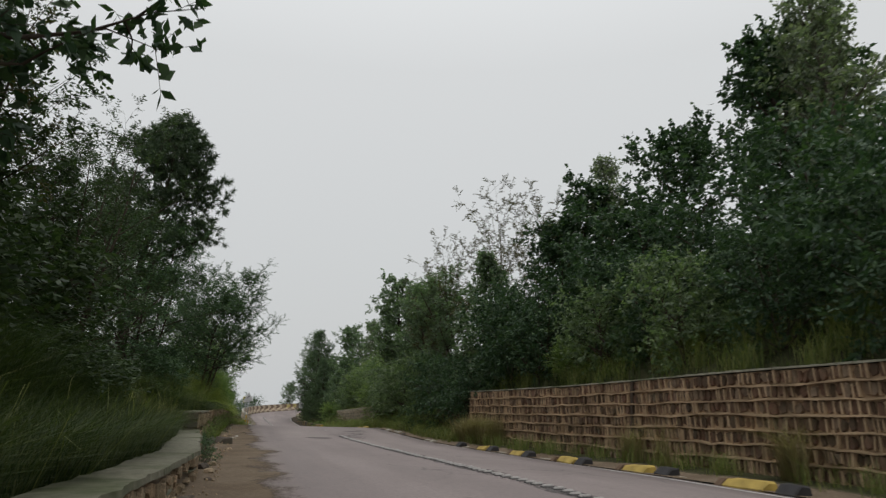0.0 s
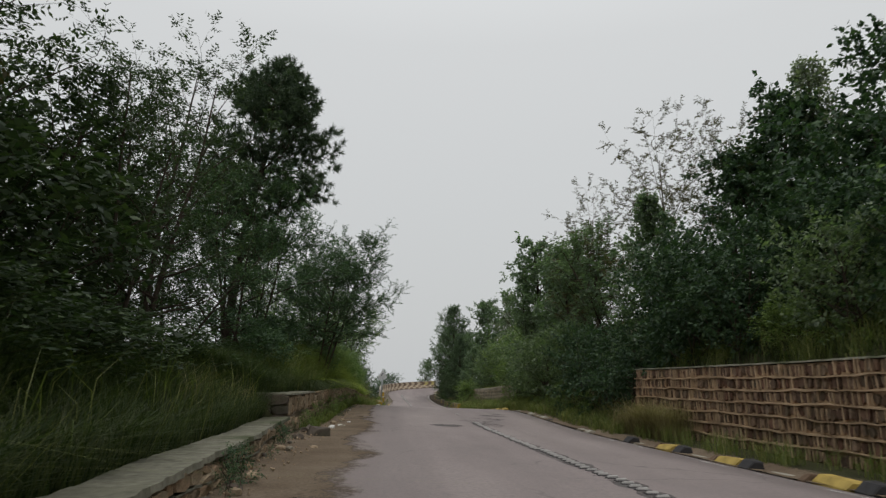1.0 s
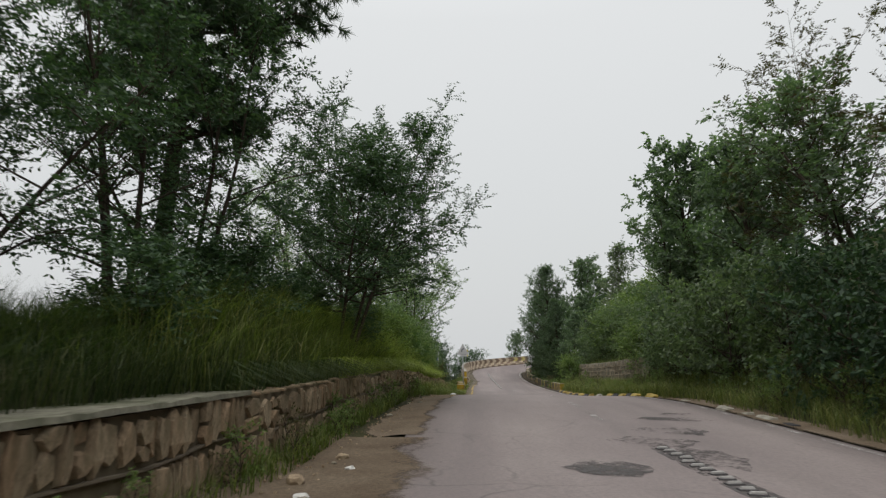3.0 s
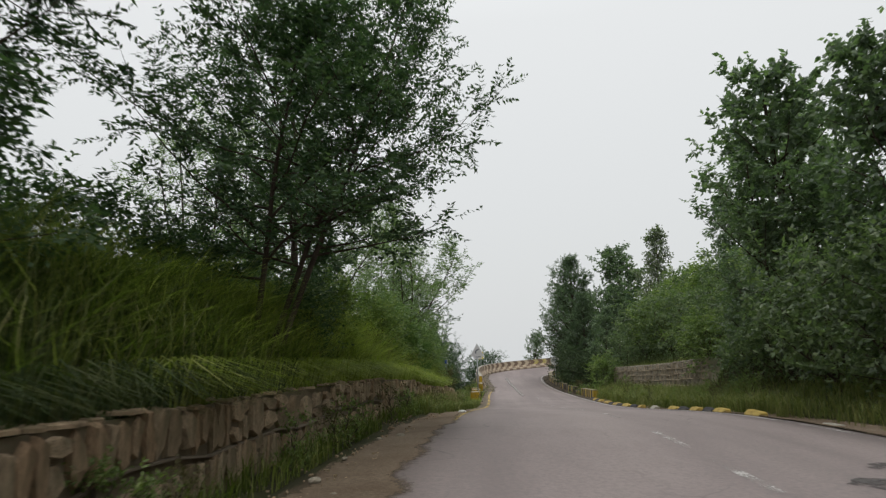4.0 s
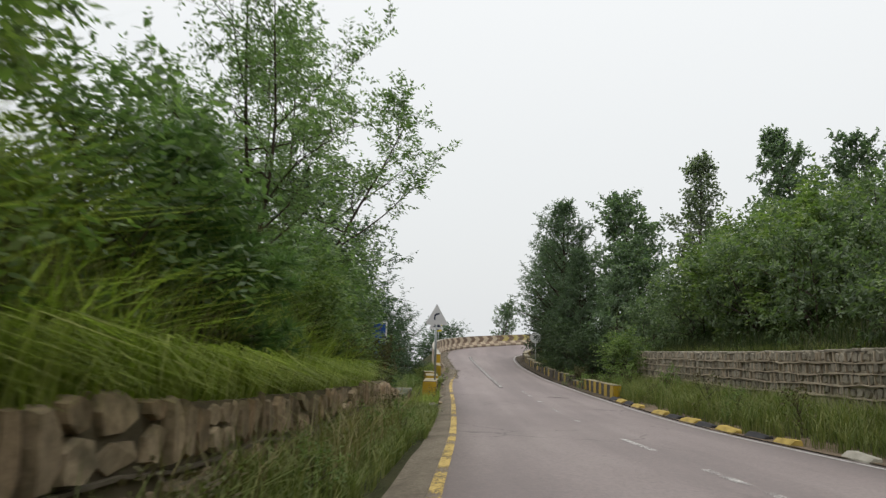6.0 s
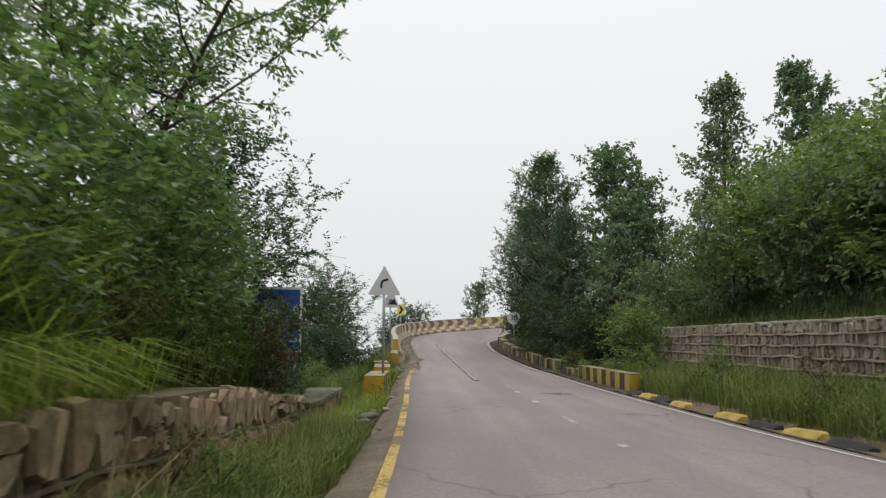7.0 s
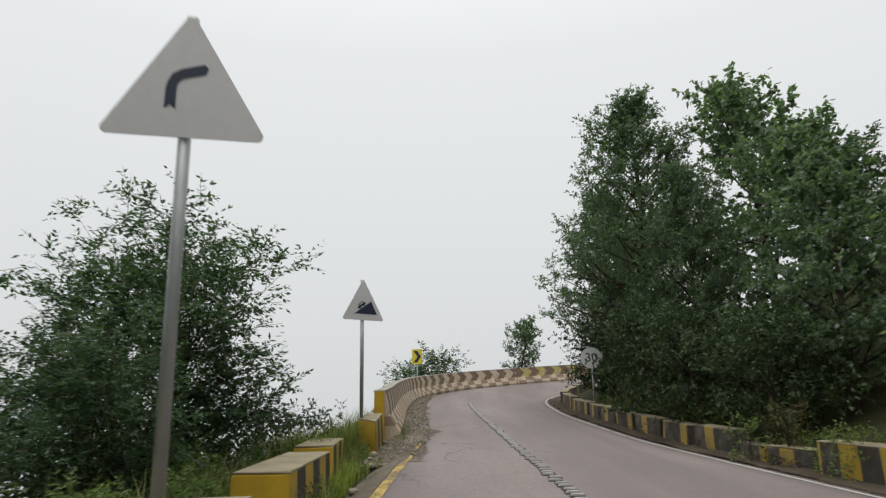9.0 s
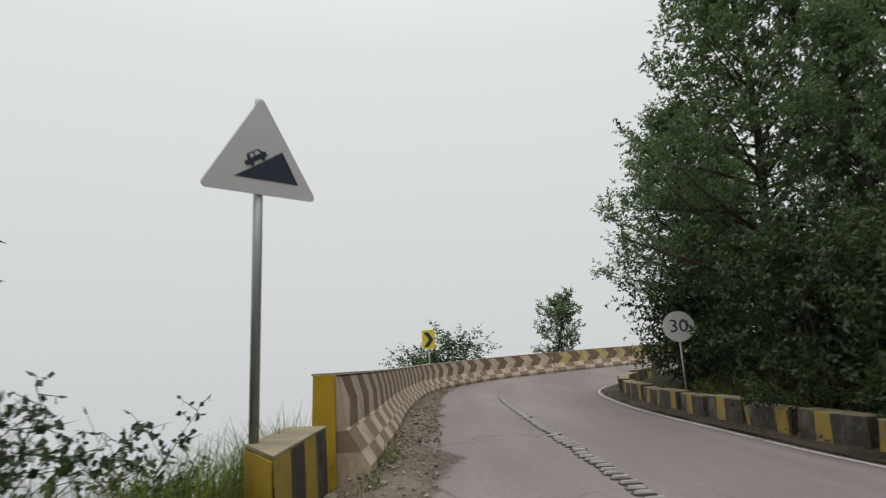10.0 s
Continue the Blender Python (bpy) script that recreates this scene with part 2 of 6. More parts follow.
DIRT = soil_material("roadside_dirt", (0.125, 0.092, 0.064), (0.185, 0.143, 0.102), (0.25, 0.20, 0.15))
ragged(DIRT)
VERGE_RUBBLE = ragged(soil_material("verge_rubble", (0.125, 0.102, 0.078), (0.21, 0.178, 0.14), (0.30, 0.26, 0.205)))
VERGE_BARE = soil_material("bare_verge", (0.12, 0.10, 0.075), (0.20, 0.17, 0.132), (0.29, 0.25, 0.195))
# dirt by the parapet, darkened with the overhanging trees' shade
SHADED_DIRT = ragged(soil_material("shaded_soil", (0.06, 0.05, 0.036), (0.10, 0.082, 0.06), (0.155, 0.13, 0.095)))
SOIL = soil_material("grassy_soil", (0.030, 0.030, 0.016), (0.048, 0.052, 0.022), (0.075, 0.068, 0.035))
RUBBLE = stone_material("rubble_stone", (0.30, 0.225, 0.148), (0.50, 0.39, 0.265), (0.43, 0.295, 0.185), 0.45)
DARKSTONE = stone_material("dark_stone", (0.10, 0.085, 0.07), (0.16, 0.135, 0.11), (0.13, 0.10, 0.08), 0.3)
SANDSTONE = stone_material("gabion_stone", (0.115, 0.075, 0.052), (0.225, 0.122, 0.082), (0.34, 0.245, 0.17), 0.3)
GABION_CORE = plain("gabion_mortar", (0.46, 0.335, 0.215), 0.95, 0.1, 0.5, 5, 0.6)
GREY_CORE = plain("grey_mortar", (0.42, 0.38, 0.30), 0.95, 0.1, 0.5, 5, 0.6)
GREYSTONE = stone_material("grey_wall_stone", (0.25, 0.22, 0.17), (0.36, 0.325, 0.255), (0.43, 0.39, 0.31), 0.35)
MORTAR = plain("wall_mortar", (0.40, 0.34, 0.255), 0.95, 0.1, 0.4, 4, 0.5)
CORE_PALE = plain("wall_core_mortar", (0.20, 0.165, 0.125), 0.95, 0.1, 0.5, 4, 0.6)
MORTAR_DARK = plain("wall_joint_mortar", (0.17, 0.14, 0.095), 0.95, 0.1, 0.6, 4, 0.6)
CORE = plain("wall_core", (0.085, 0.065, 0.05), 0.95, 0.1, 0.4, 4, 0.5)
CAP = stone_material("cap_concrete", (0.22, 0.213, 0.16), (0.30, 0.288, 0.225), (0.16, 0.155, 0.11), 0.95)
YELLOW = plain("kerb_yellow", (0.40, 0.29, 0.075), 0.75, 0.25, 0.55, 6, 0.25)
BLACK = plain("kerb_black", (0.035, 0.034, 0.036), 0.75, 0.25, 0.4, 6, 0.25)
KERB_BROWN = plain("kerb_brown", (0.13, 0.085, 0.055), 0.85, 0.2, 0.45, 6, 0.3)
WHITEISH = plain("kerb_bare", (0.34, 0.32, 0.27), 0.85, 0.2, 0.4, 6, 0.3)
STRIPES_NEW = striped_material("parapet_stripes", (0.45, 0.31, 0.04), (0.05, 0.043, 0.035), 0.86, 1, 0.4)
STRIPES_OLD = striped_material("parapet_stripes_faded", (0.40, 0.28, 0.05), (0.05, 0.042, 0.035), 1.35, 1, 0.62, 0.28)
PALE_TOP = plain("parapet_top", (0.29, 0.25, 0.165), 0.85, 0.2, 0.4, 5, 0.3)
BARRIER = barrier_material()
BARRIER_END = plain("barrier_end_yellow", (0.44, 0.285, 0.025), 0.75, 0.2, 0.4, 4, 0.25)
LINE_WHITE = worn_paint("line_white", (0.46, 0.445, 0.42), 0.39)
LINE_FAINT = worn_paint("line_faint", (0.47, 0.45, 0.43), 0.52)
LINE_YELLOW = worn_paint("line_yellow", (0.45, 0.325, 0.105), 0.46)
# dark tone for the shadowed gaps between the rumble bars
STUD_GAP_SHADE = plain("stud_gap_shade", (0.06, 0.056, 0.057), 0.7, 0.3, 0.3, 8, 0.2)
STUD = plain("stud_grey", (0.40, 0.385, 0.37), 0.6, 0.3, 0.3, 8, 0.2)
TAR = worn_paint("tar_patch", (0.085, 0.078, 0.076), 0.5, 2.0)
STEEL = plain("galvanised_steel", (0.36, 0.38, 0.38), 0.5, 0.5, 0.2, 10, 0.05, 0.5)
PLATE = plain("sign_plate_face", (0.56, 0.56, 0.565), 0.45, 0.4, 0.12, 2, 0.03)
PLATE_EDGE = plain("sign_plate_back", (0.40, 0.41, 0.42), 0.5, 0.4, 0.2, 4, 0.03)
SYMBOL = plain("sign_symbol", (0.018, 0.026, 0.05), 0.5, 0.35, 0.2, 4, 0.0)
SIGN_BLUE = plain("sign_blue", (0.016, 0.085, 0.38), 0.45, 0.4, 0.25, 2, 0.03)
SIGN_RED = plain("sign_red", (0.33, 0.035, 0.04), 0.5, 0.4, 0.25, 3, 0.03)
SIGN_WHITE = plain("sign_white", (0.70, 0.71, 0.70), 0.5, 0.4, 0.12, 3, 0.03)
SIGN_PINK = plain("sign_faded_lettering", (0.50, 0.20, 0.20), 0.5, 0.4, 0.3, 3, 0.03)
SIGN_FADED = plain("sign_faded_red", (0.16, 0.05, 0.16), 0.5, 0.4, 0.3, 3, 0.03)
CHEVRON_YELLOW = plain("chevron_yellow", (0.66, 0.55, 0.03), 0.45, 0.4, 0.12, 3, 0.03)
BARK = plain("bark", (0.070, 0.055, 0.042), 0.95, 0.1, 0.5, 8, 0.8)
BARK_PALE = plain("bark_pale", (0.13, 0.115, 0.09), 0.95, 0.1, 0.5, 8, 0.8)
LEAF_LOCUST = leaf_material("locust_leaves", (0.036, 0.066, 0.040), (0.062, 0.107, 0.060), (0.112, 0.168, 0.085), 0.35)
# brighter twin of the locust leaves, light put into the base colour
LEAF_LIT = leaf_material("lit_locust_leaves", (0.092, 0.135, 0.066), (0.148, 0.212, 0.10), (0.23, 0.30, 0.145), 0.5, 0.45, 0.6)
# bush green, lightened and greyed to hold some of the fog's haze
LEAF_GREEN = leaf_material("bush_leaves", (0.072, 0.104, 0.060), (0.122, 0.166, 0.094), (0.20, 0.25, 0.138), 0.5, 0.45, 0.5)
# darkened leaf colour: the shade of dense growth is put into it
LEAF_SHADED = leaf_material("shaded_leaves", (0.026, 0.040, 0.022), (0.042, 0.068, 0.032), (0.075, 0.105, 0.045))
# hillside leaves made paler and greyer: fog haze put into the colour
LEAF_HAZED = leaf_material("hazed_hill_leaves", (0.075, 0.11, 0.075), (0.12, 0.17, 0.11), (0.18, 0.235, 0.145), 0.5, 0.42, 0.7)
# bend trees, lifted part of the way towards the same haze
LEAF_BEND_HAZED = leaf_material("hazed_bend_leaves", (0.052, 0.084, 0.056), (0.09, 0.135, 0.085), (0.15, 0.20, 0.12), 0.5, 0.42, 0.7)
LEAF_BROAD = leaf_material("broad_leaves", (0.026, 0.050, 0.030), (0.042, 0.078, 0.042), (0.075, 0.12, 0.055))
LEAF_POPLAR = leaf_material("poplar_leaves", (0.095, 0.12, 0.09), (0.15, 0.178, 0.13), (0.24, 0.265, 0.195), 0.5, 0.42, 0.7)
LEAF_LIGHT = leaf_material("light_leaves", (0.085, 0.125, 0.045), (0.14, 0.195, 0.068), (0.23, 0.28, 0.105), 0.45)
LEAF_RUST = leaf_material("rusty_leaves", (0.06, 0.04, 0.025), (0.09, 0.075, 0.035), (0.10, 0.115, 0.04))
NEEDLES = leaf_material("pine_needles", (0.035, 0.058, 0.036), (0.058, 0.09, 0.052), (0.095, 0.13, 0.07), 0.2)
NEEDLES_YOUNG = leaf_material("young_pine_needles", (0.06, 0.11, 0.04), (0.10, 0.175, 0.06), (0.16, 0.24, 0.09), 0.4)
GRASS = leaf_material("grass_green", (0.13, 0.158, 0.034), (0.255, 0.30, 0.066), (0.42, 0.42, 0.155), 0.6, 0.45, 0.5)
GRASS_MID = leaf_material("grass_mid", (0.046, 0.066, 0.016), (0.098, 0.130, 0.030), (0.225, 0.235, 0.08), 0.5)
# darker copy of the grass, the trees' shade put into its colour
GRASS_SHADED = leaf_material("grass_shaded", (0.022, 0.036, 0.013), (0.040, 0.062, 0.020), (0.10, 0.11, 0.045), 0.4)
GRASS_OLIVE = leaf_material("grass_olive", (0.085, 0.115, 0.03), (0.14, 0.17, 0.05), (0.24, 0.23, 0.09), 0.35)
GRASS_DRY = leaf_material("grass_dry", (0.14, 0.11, 0.05), (0.21, 0.175, 0.085), (0.29, 0.25, 0.13), 0.3)
LITTER = plain("litter_white", (0.62, 0.61, 0.58), 0.7, 0.3, 0.2, 6, 0.2)


# ---- mesh helpers ----
def mesh_from(name, verts, faces, mat, smooth=False):
    me = bpy.data.meshes.new(name)
    me.from_pydata([tuple(v) for v in np.asarray(verts, float).tolist()], [], faces if isinstance(faces, list) else faces.tolist())
    if mat:
        me.materials.append(mat)
    if smooth:
        me.polygons.foreach_set("use_smooth", [True] * len(me.polygons))
    me.update()
    return me


def bm_mesh(name, bm, mat, smooth=False):
    me = bpy.data.meshes.new(name)
    bmesh.ops.recalc_face_normals(bm, faces=bm.faces)
    bm.to_mesh(me)
    bm.free()
    if mat:
        me.materials.append(mat)
    if smooth:
        me.polygons.foreach_set("use_smooth", [True] * len(me.polygons))
    return me


def part(name, me, parent, m=None, label=""):
    ob = new(name, me)
    ob.parent = parent
    if m is not None:
        ob.matrix_basis = m
    if label:
        tagged(ob, label)
    return ob


def box(size, at=(0, 0, 0), bevel=0.0, taper=1.0, jitter=0.0, rng=None):
    """A bevelled block; taper narrows its top; jitter knocks its corners about."""
    bm = bmesh.new()
    bmesh.ops.create_cube(bm, size=1)
    for v in bm.verts:
        k = taper if v.co.z > 0 else 1
        v.co = Vector((v.co.x * size[0] * k, v.co.y * size[1] * k, v.co.z * size[2]))
        if jitter:
            v.co += Vector(rng.uniform(-jitter, jitter, 3).tolist())
        v.co += Vector(at)
    if bevel:
        bmesh.ops.bevel(bm, geom=bm.edges[:], offset=bevel, segments=2, affect="EDGES", profile=0.6)
    return bm


def rod(radius, height, sides=14, at=(0, 0, 0)):
    bm = bmesh.new()
    bmesh.ops.create_cone(bm, segments=sides, radius1=radius, radius2=radius, depth=height, cap_ends=True,
                          matrix=Matrix.Translation((at[0], at[1], at[2] + height / 2)))
    return bm


def prism(outline, depth, bevel=0.0):
    """A flat plate: an outline in x and z, thick along y (front at y = 0, back at y = depth)."""
    bm = bmesh.new()
    face = bm.faces.new([bm.verts.new((x, 0, z)) for x, z in outline])
    ext = bmesh.ops.extrude_face_region(bm, geom=[face])
    for v in ext["geom"]:
        if isinstance(v, bmesh.types.BMVert):
            v.co.y += depth
    if bevel:
        bmesh.ops.bevel(bm, geom=[e for e in bm.edges if abs(e.verts[0].co.y - e.verts[1].co.y) < 1e-6], offset=bevel, segments=2, affect="EDGES")
    return bm


def rounded(corners, radius, steps=5):
    """A polygon with its corners rounded."""
    out = []
    n = len(corners)
    for i in range(n):
        p, a, b = (Vector(corners[k % n]) for k in (i, i - 1, i + 1))
        da, db = (a - p).normalized(), (b - p).normalized()
        half = da.angle(db) / 2
        t = radius / math.tan(half)
        p1, p2 = p + da * t, p + db * t
        centre = p + (da + db).normalized() * (radius / math.sin(half))
        for k in range(steps + 1):
            q = p1.lerp(p2, k / steps) - centre
            out.append(tuple(centre + q.normalized() * radius))
    return out


# ---- the road's two edges: left x, y, z and right x, y, z, at stations along it ----
STATIONS = [
    ((2.6, -60, -1.6), (9.7, -60, -1.7)),
    ((2.6, 0, 0.02), (9.75, 0, -0.12)),
    ((2.6, 7, 0.29), (9.75, 7, 0.13)),
    ((2.6, 14, 0.38), (9.75, 14, 0.22)),
    ((2.6, 20, 0.41), (9.75, 20, 0.21)),
    ((2.62, 30, 0.48), (9.75, 30, 0.27)),
    ((2.65, 36, 0.64), (9.78, 36, 0.43)),
    ((2.75, 41, 0.74), (9.8, 41, 0.57)),
    ((2.92, 46, 0.69), (9.8, 46, 0.55)),
    ((3.12, 51, 0.50), (9.75, 51, 0.38)),
    ((3.33, 56, 0.28), (9.65, 56, 0.17)),
    ((3.44, 61, 0.10), (9.5, 61, 0.02)),
    ((3.5, 67, 0.03), (9.5, 67, -0.05)),
    ((3.5, 74, 0.12), (9.55, 74, -0.08)),
    ((3.75, 79.5, 0.42), (9.45, 79.5, -0.03)),
    ((3.66, 83, 0.60), (9.2, 83, 0.08)),
    ((3.45, 87, 0.80), (8.92, 87, 0.31)),
    ((3.32, 91.5, 1.02), (8.85, 91.5, 0.53)),
    ((3.42, 96, 1.26), (9.0, 96, 0.80)),
    ((4.0, 99.5, 1.47), (9.35, 99, 1.02)),
    ((5.6, 102.6, 1.72), (10.3, 101.2, 1.25)),
    ((8.2, 104.9, 1.95), (12.2, 103.0, 1.5)),
    ((11.8, 107.0, 2.2), (15.2, 104.4, 1.8)),
    ((20, 111.5, 2.65), (22.5, 107.0, 2.4)),
    ((40, 122, 3.4), (43.5, 114.8, 3.4)),
    ((90, 148, 5.0), (93, 140, 5.0)),
]


def dense(points, n=12):
    """A smooth line through the points (Catmull-Rom), n steps to a span."""
    p = np.array(points, float)
    p = np.vstack([2 * p[0] - p[1], p, 2 * p[-1] - p[-2]])
    out = []
    for i in range(1, len(p) - 2):
        for k in range(n):
            t = k / n
            # chord-scaled tangents keep uneven spans from overshooting
            c = np.linalg.norm(p[i + 1] - p[i])
            m0 = (p[i + 1] - p[i - 1]) * c / (c + np.linalg.norm(p[i] - p[i - 1]))
            m1 = (p[i + 2] - p[i]) * c / (c + np.linalg.norm(p[i + 2] - p[i + 1]))
            out.append((2 * t**3 - 3 * t**2 + 1) * p[i] + (t**3 - 2 * t**2 + t) * m0 + (-2 * t**3 + 3 * t**2) * p[i + 1] + (t**3 - t**2) * m1)
    out.append(p[-2])
    return np.array(out)


LEFT = dense([s[0] for s in STATIONS])
RIGHT = dense([s[1] for s in STATIONS])
MID = (LEFT + RIGHT) / 2
ACROSS = RIGHT - LEFT
HALF = np.linalg.norm(ACROSS[:, :2], axis=1) / 2
SIDE = ACROSS[:, :2] / (2 * HALF[:, None])
STATION = np.interp(np.arange(len(MID)), np.arange(0, len(MID), 12), [(s[0][1] + s[1][1]) / 2 if i < 19 else 96 + 4.5 * (i - 18) for i, s in enumerate(STATIONS)])


def smooth(a, b, x):
    t = np.clip((x - a) / (b - a), 0, 1)
    return t * t * (3 - 2 * t)


def rough(x, y, size, amount):
    """A cheap bumpy field for the ground."""
    x, y = x / size, y / size
    return amount * (np.sin(x * 1.3 + 2.1 * np.sin(y * 0.7)) + np.sin(y * 1.7 + 1.3 * np.sin(x * 1.1 + 2)) + 0.6 * np.sin(2.9 * x + 3.1 * y)) / 2.6


WALL_Y = [25, 31, 34, 41, 44, 47, 50, 55, 59, 60, 61.2, 62.5]
WALL_H = [0.90, 0.91, 0.88, 0.84, 0.88, 0.90, 0.84, 0.86, 0.90, 0.84, 0.68, 0.5]
LOW_Y = [-4, 8.4, 11, 14, 16.5, 19.5, 22.4, 24.9]
LOW_X = [1.44, 1.48, 1.71, 1.85, 1.69, 1.58, 1.35, 1.21]


def ground_at(x, y):
    """Height of the ground, and the station and the signed way from the road's edges (right, left)."""
    x, y = np.atleast_1d(np.asarray(x, float)), np.atleast_1d(np.asarray(y, float))
    d2 = (x[:, None] - MID[None, :, 0]) ** 2 + (y[:, None] - MID[None, :, 1]) ** 2
    i = d2.argmin(1)
    # refine between neighbours along the line
    j = np.clip(i, 1, len(MID) - 2)
    tang = MID[j + 1, :2] - MID[j - 1, :2]
    ln = np.linalg.norm(tang, axis=1)
    f = ((x - MID[j, 0]) * tang[:, 0] + (y - MID[j, 1]) * tang[:, 1]) / ln**2
    f = np.clip(f, -0.5, 0.5)
    def at(arr):
        return arr[j] + f * (arr[j + 1] - arr[j - 1])
    half, st = at(HALF), at(STATION)
    mx, my = at(MID[:, 0]), at(MID[:, 1])
    sx, sy = SIDE[j, 0], SIDE[j, 1]
    d = (x - mx) * sx + (y - my) * sy
    zl, zr = at(LEFT[:, 2]), at(RIGHT[:, 2])
    k = np.clip((d / half + 1) / 2, 0, 1)
    z = zl + (zr - zl) * k
    r, l = d - half, -d - half
    # the hill on the right: a verge, then a walled or an open slope
    hill = np.where(r > 2.45, 0.50 * (r - 2.45), 0)
    a = -0.06 + 0.12 * smooth(0.3, 0.9, r) + 1.78 * smooth(2.02, 2.42, r) + hill
    b = -0.06 + 0.16 * smooth(0.3, 1.3, r) + 0.42 * np.maximum(r - 1.2, 0)
    c = -0.06 + 0.16 * smooth(0.3, 1.0, r) + 0.30 * smooth(0.6, 2.3, r) + 1.38 * smooth(2.5, 2.9, r) + np.where(r > 3.0, 0.42 * (r - 3.0), 0)
    e = -0.06 + 0.11 * smooth(0.3, 0.9, r) + 0.38 * np.maximum(r - 1.0, 0)
    w_a, w_c, w_e = 1 - smooth(30.4, 31.4, st), smooth(54.5, 56, st) * (1 - smooth(74, 75, st)), smooth(74, 75, st)
    right = a * w_a + c * w_c + e * w_e + b * (1 - w_a - w_c - w_e)
    right = np.where(right > 11, 11 + (right - 11) * 0.35, right)
    right = np.where(r > 45, right - 0.5 * (r - 45), right)
    # the bank on the left: a shoulder, a low wall, a grassy ridge, then the valley
    fall = -0.75 * np.maximum(l - 7.0, 0)
    low = 2.6 - np.interp(st, LOW_Y, LOW_X)
    tall = np.interp(st, WALL_Y, WALL_H)
    a = -0.06 + 0.08 * smooth(0.3, 0.7, l) + 0.26 * smooth(low + 0.15, low + 0.45, l) + 0.95 * smooth(1.5, 4.2, l) + fall
    b = -0.06 + 0.08 * smooth(0.3, 1.2, l) + (tall - 0.12) * smooth(1.5, 1.85, l) + (0.5 + 0.62 * smooth(28, 35, st)) * smooth(1.7, 3.3, l) + fall
    c = -0.14 - 0.14 * smooth(1.0, 2.6, l) - 0.62 * np.maximum(l - 2.6, 0)
    e = -0.15 - 0.75 * np.maximum(l - 1.25, 0)
    w_a, w_c, w_e = 1 - smooth(24.6, 25.2, st), smooth(61, 67, st) * (1 - smooth(77, 80, st)), smooth(77, 80, st)
    left = a * w_a + c * w_c + e * w_e + b * (1 - w_a - w_c - w_e)
    left = np.maximum(left, -260)
    out = np.where(r > 0, right, np.where(l > 0, left, -0.08 - 0.06 * smooth(0.0, 0.25, np.minimum(-r, -l))))
    bump_ = rough(x, y, 2.3, 0.10) * smooth(0.8, 3.0, np.maximum(r, l)) + rough(x, y, 9.0, 0.5) * smooth(6, 16, np.maximum(r, l))
    return z + out + bump_, st, r, l


def gz(x, y):
    return float(ground_at(x, y)[0][0])


# ---- ground, road ----
gx = np.concatenate([[-900, -500, -300, -180, -110, -70, -48, -34], np.arange(-26, -6, 1.5), np.arange(-6, 0.5, 0.4), np.arange(0.5, 13.5, 0.22), np.arange(13.5, 26, 0.7), np.arange(26, 60, 2.5), [65, 75, 90, 120, 200, 400, 900]])
gy = np.concatenate([[-600, -300, -150, -90, -60], np.arange(-45, 4, 2.5), np.arange(4, 112, 0.55), np.arange(112, 150, 2), [155, 165, 180, 220, 300, 500, 900]])
X, Y = np.meshgrid(gx, gy)
Z = np.concatenate([ground_at(X[r], Y[r])[0] for r in range(len(gy))]).reshape(X.shape)
n_x = len(gx)
idx = np.arange(len(gy) * n_x).reshape(len(gy), n_x)
quads = np.stack([idx[:-1, :-1], idx[:-1, 1:], idx[1:, 1:], idx[1:, :-1]], -1).reshape(-1, 4)
ground = new("ground", mesh_from("ground", np.stack([X, Y, Z], -1).reshape(-1, 3), quads, SOIL, True))
tagged(ground, "dark grassy hillside soil falling into a foggy valley", "ground", kind="structure")


def strip(lines, mat, name, smooth_=True):
    """A sheet between neighbouring lines of equal length."""
    n = len(lines[0])
    v = np.concatenate(lines)
    f = []
    for a in range(len(lines) - 1):
        for i in range(n - 1):
            f.append((a * n + i, (a + 1) * n + i, (a + 1) * n + i + 1, a * n + i + 1))
    return mesh_from(name, v, f, mat, smooth_)


def fine_line(line, step=0.5):
    seg = np.r_[0, np.cumsum(np.linalg.norm(np.diff(line, axis=0), axis=1))]
    at = np.arange(0, seg[-1], step)
    return np.stack([np.interp(at, seg, line[:, k]) for k in range(3)], -1)


def between(k, off=0.0, up=0.0, on_road=False):
    """The line at share k from the left edge to the right, moved off metres to the right and up."""
    p = LEFT + (RIGHT - LEFT) * k
    p = p.copy()
    p[:, :2] += SIDE * off
    p[:, 2] += up + (ACROSS[:, 2] / (2 * HALF) * off if on_road else 0)
    return p


road_lines = [between(k) for k in np.linspace(0, 1, 9)]
under_l, under_r = between(0, 0, -0.12), between(1, 0, -0.12)
road = new("road", strip([under_l] + road_lines + [under_r], ASPHALT, "road"))
tagged(road, "worn grey asphalt mountain road with cracks and patches", "road", kind="structure")


def along(line, y0, y1):
    """The part of a line between two y values (before the bend)."""
    p = fine_line(line, 0.35)
    keep = (p[:, 1] >= y0) & (p[:, 1] <= y1)
    return p[keep]


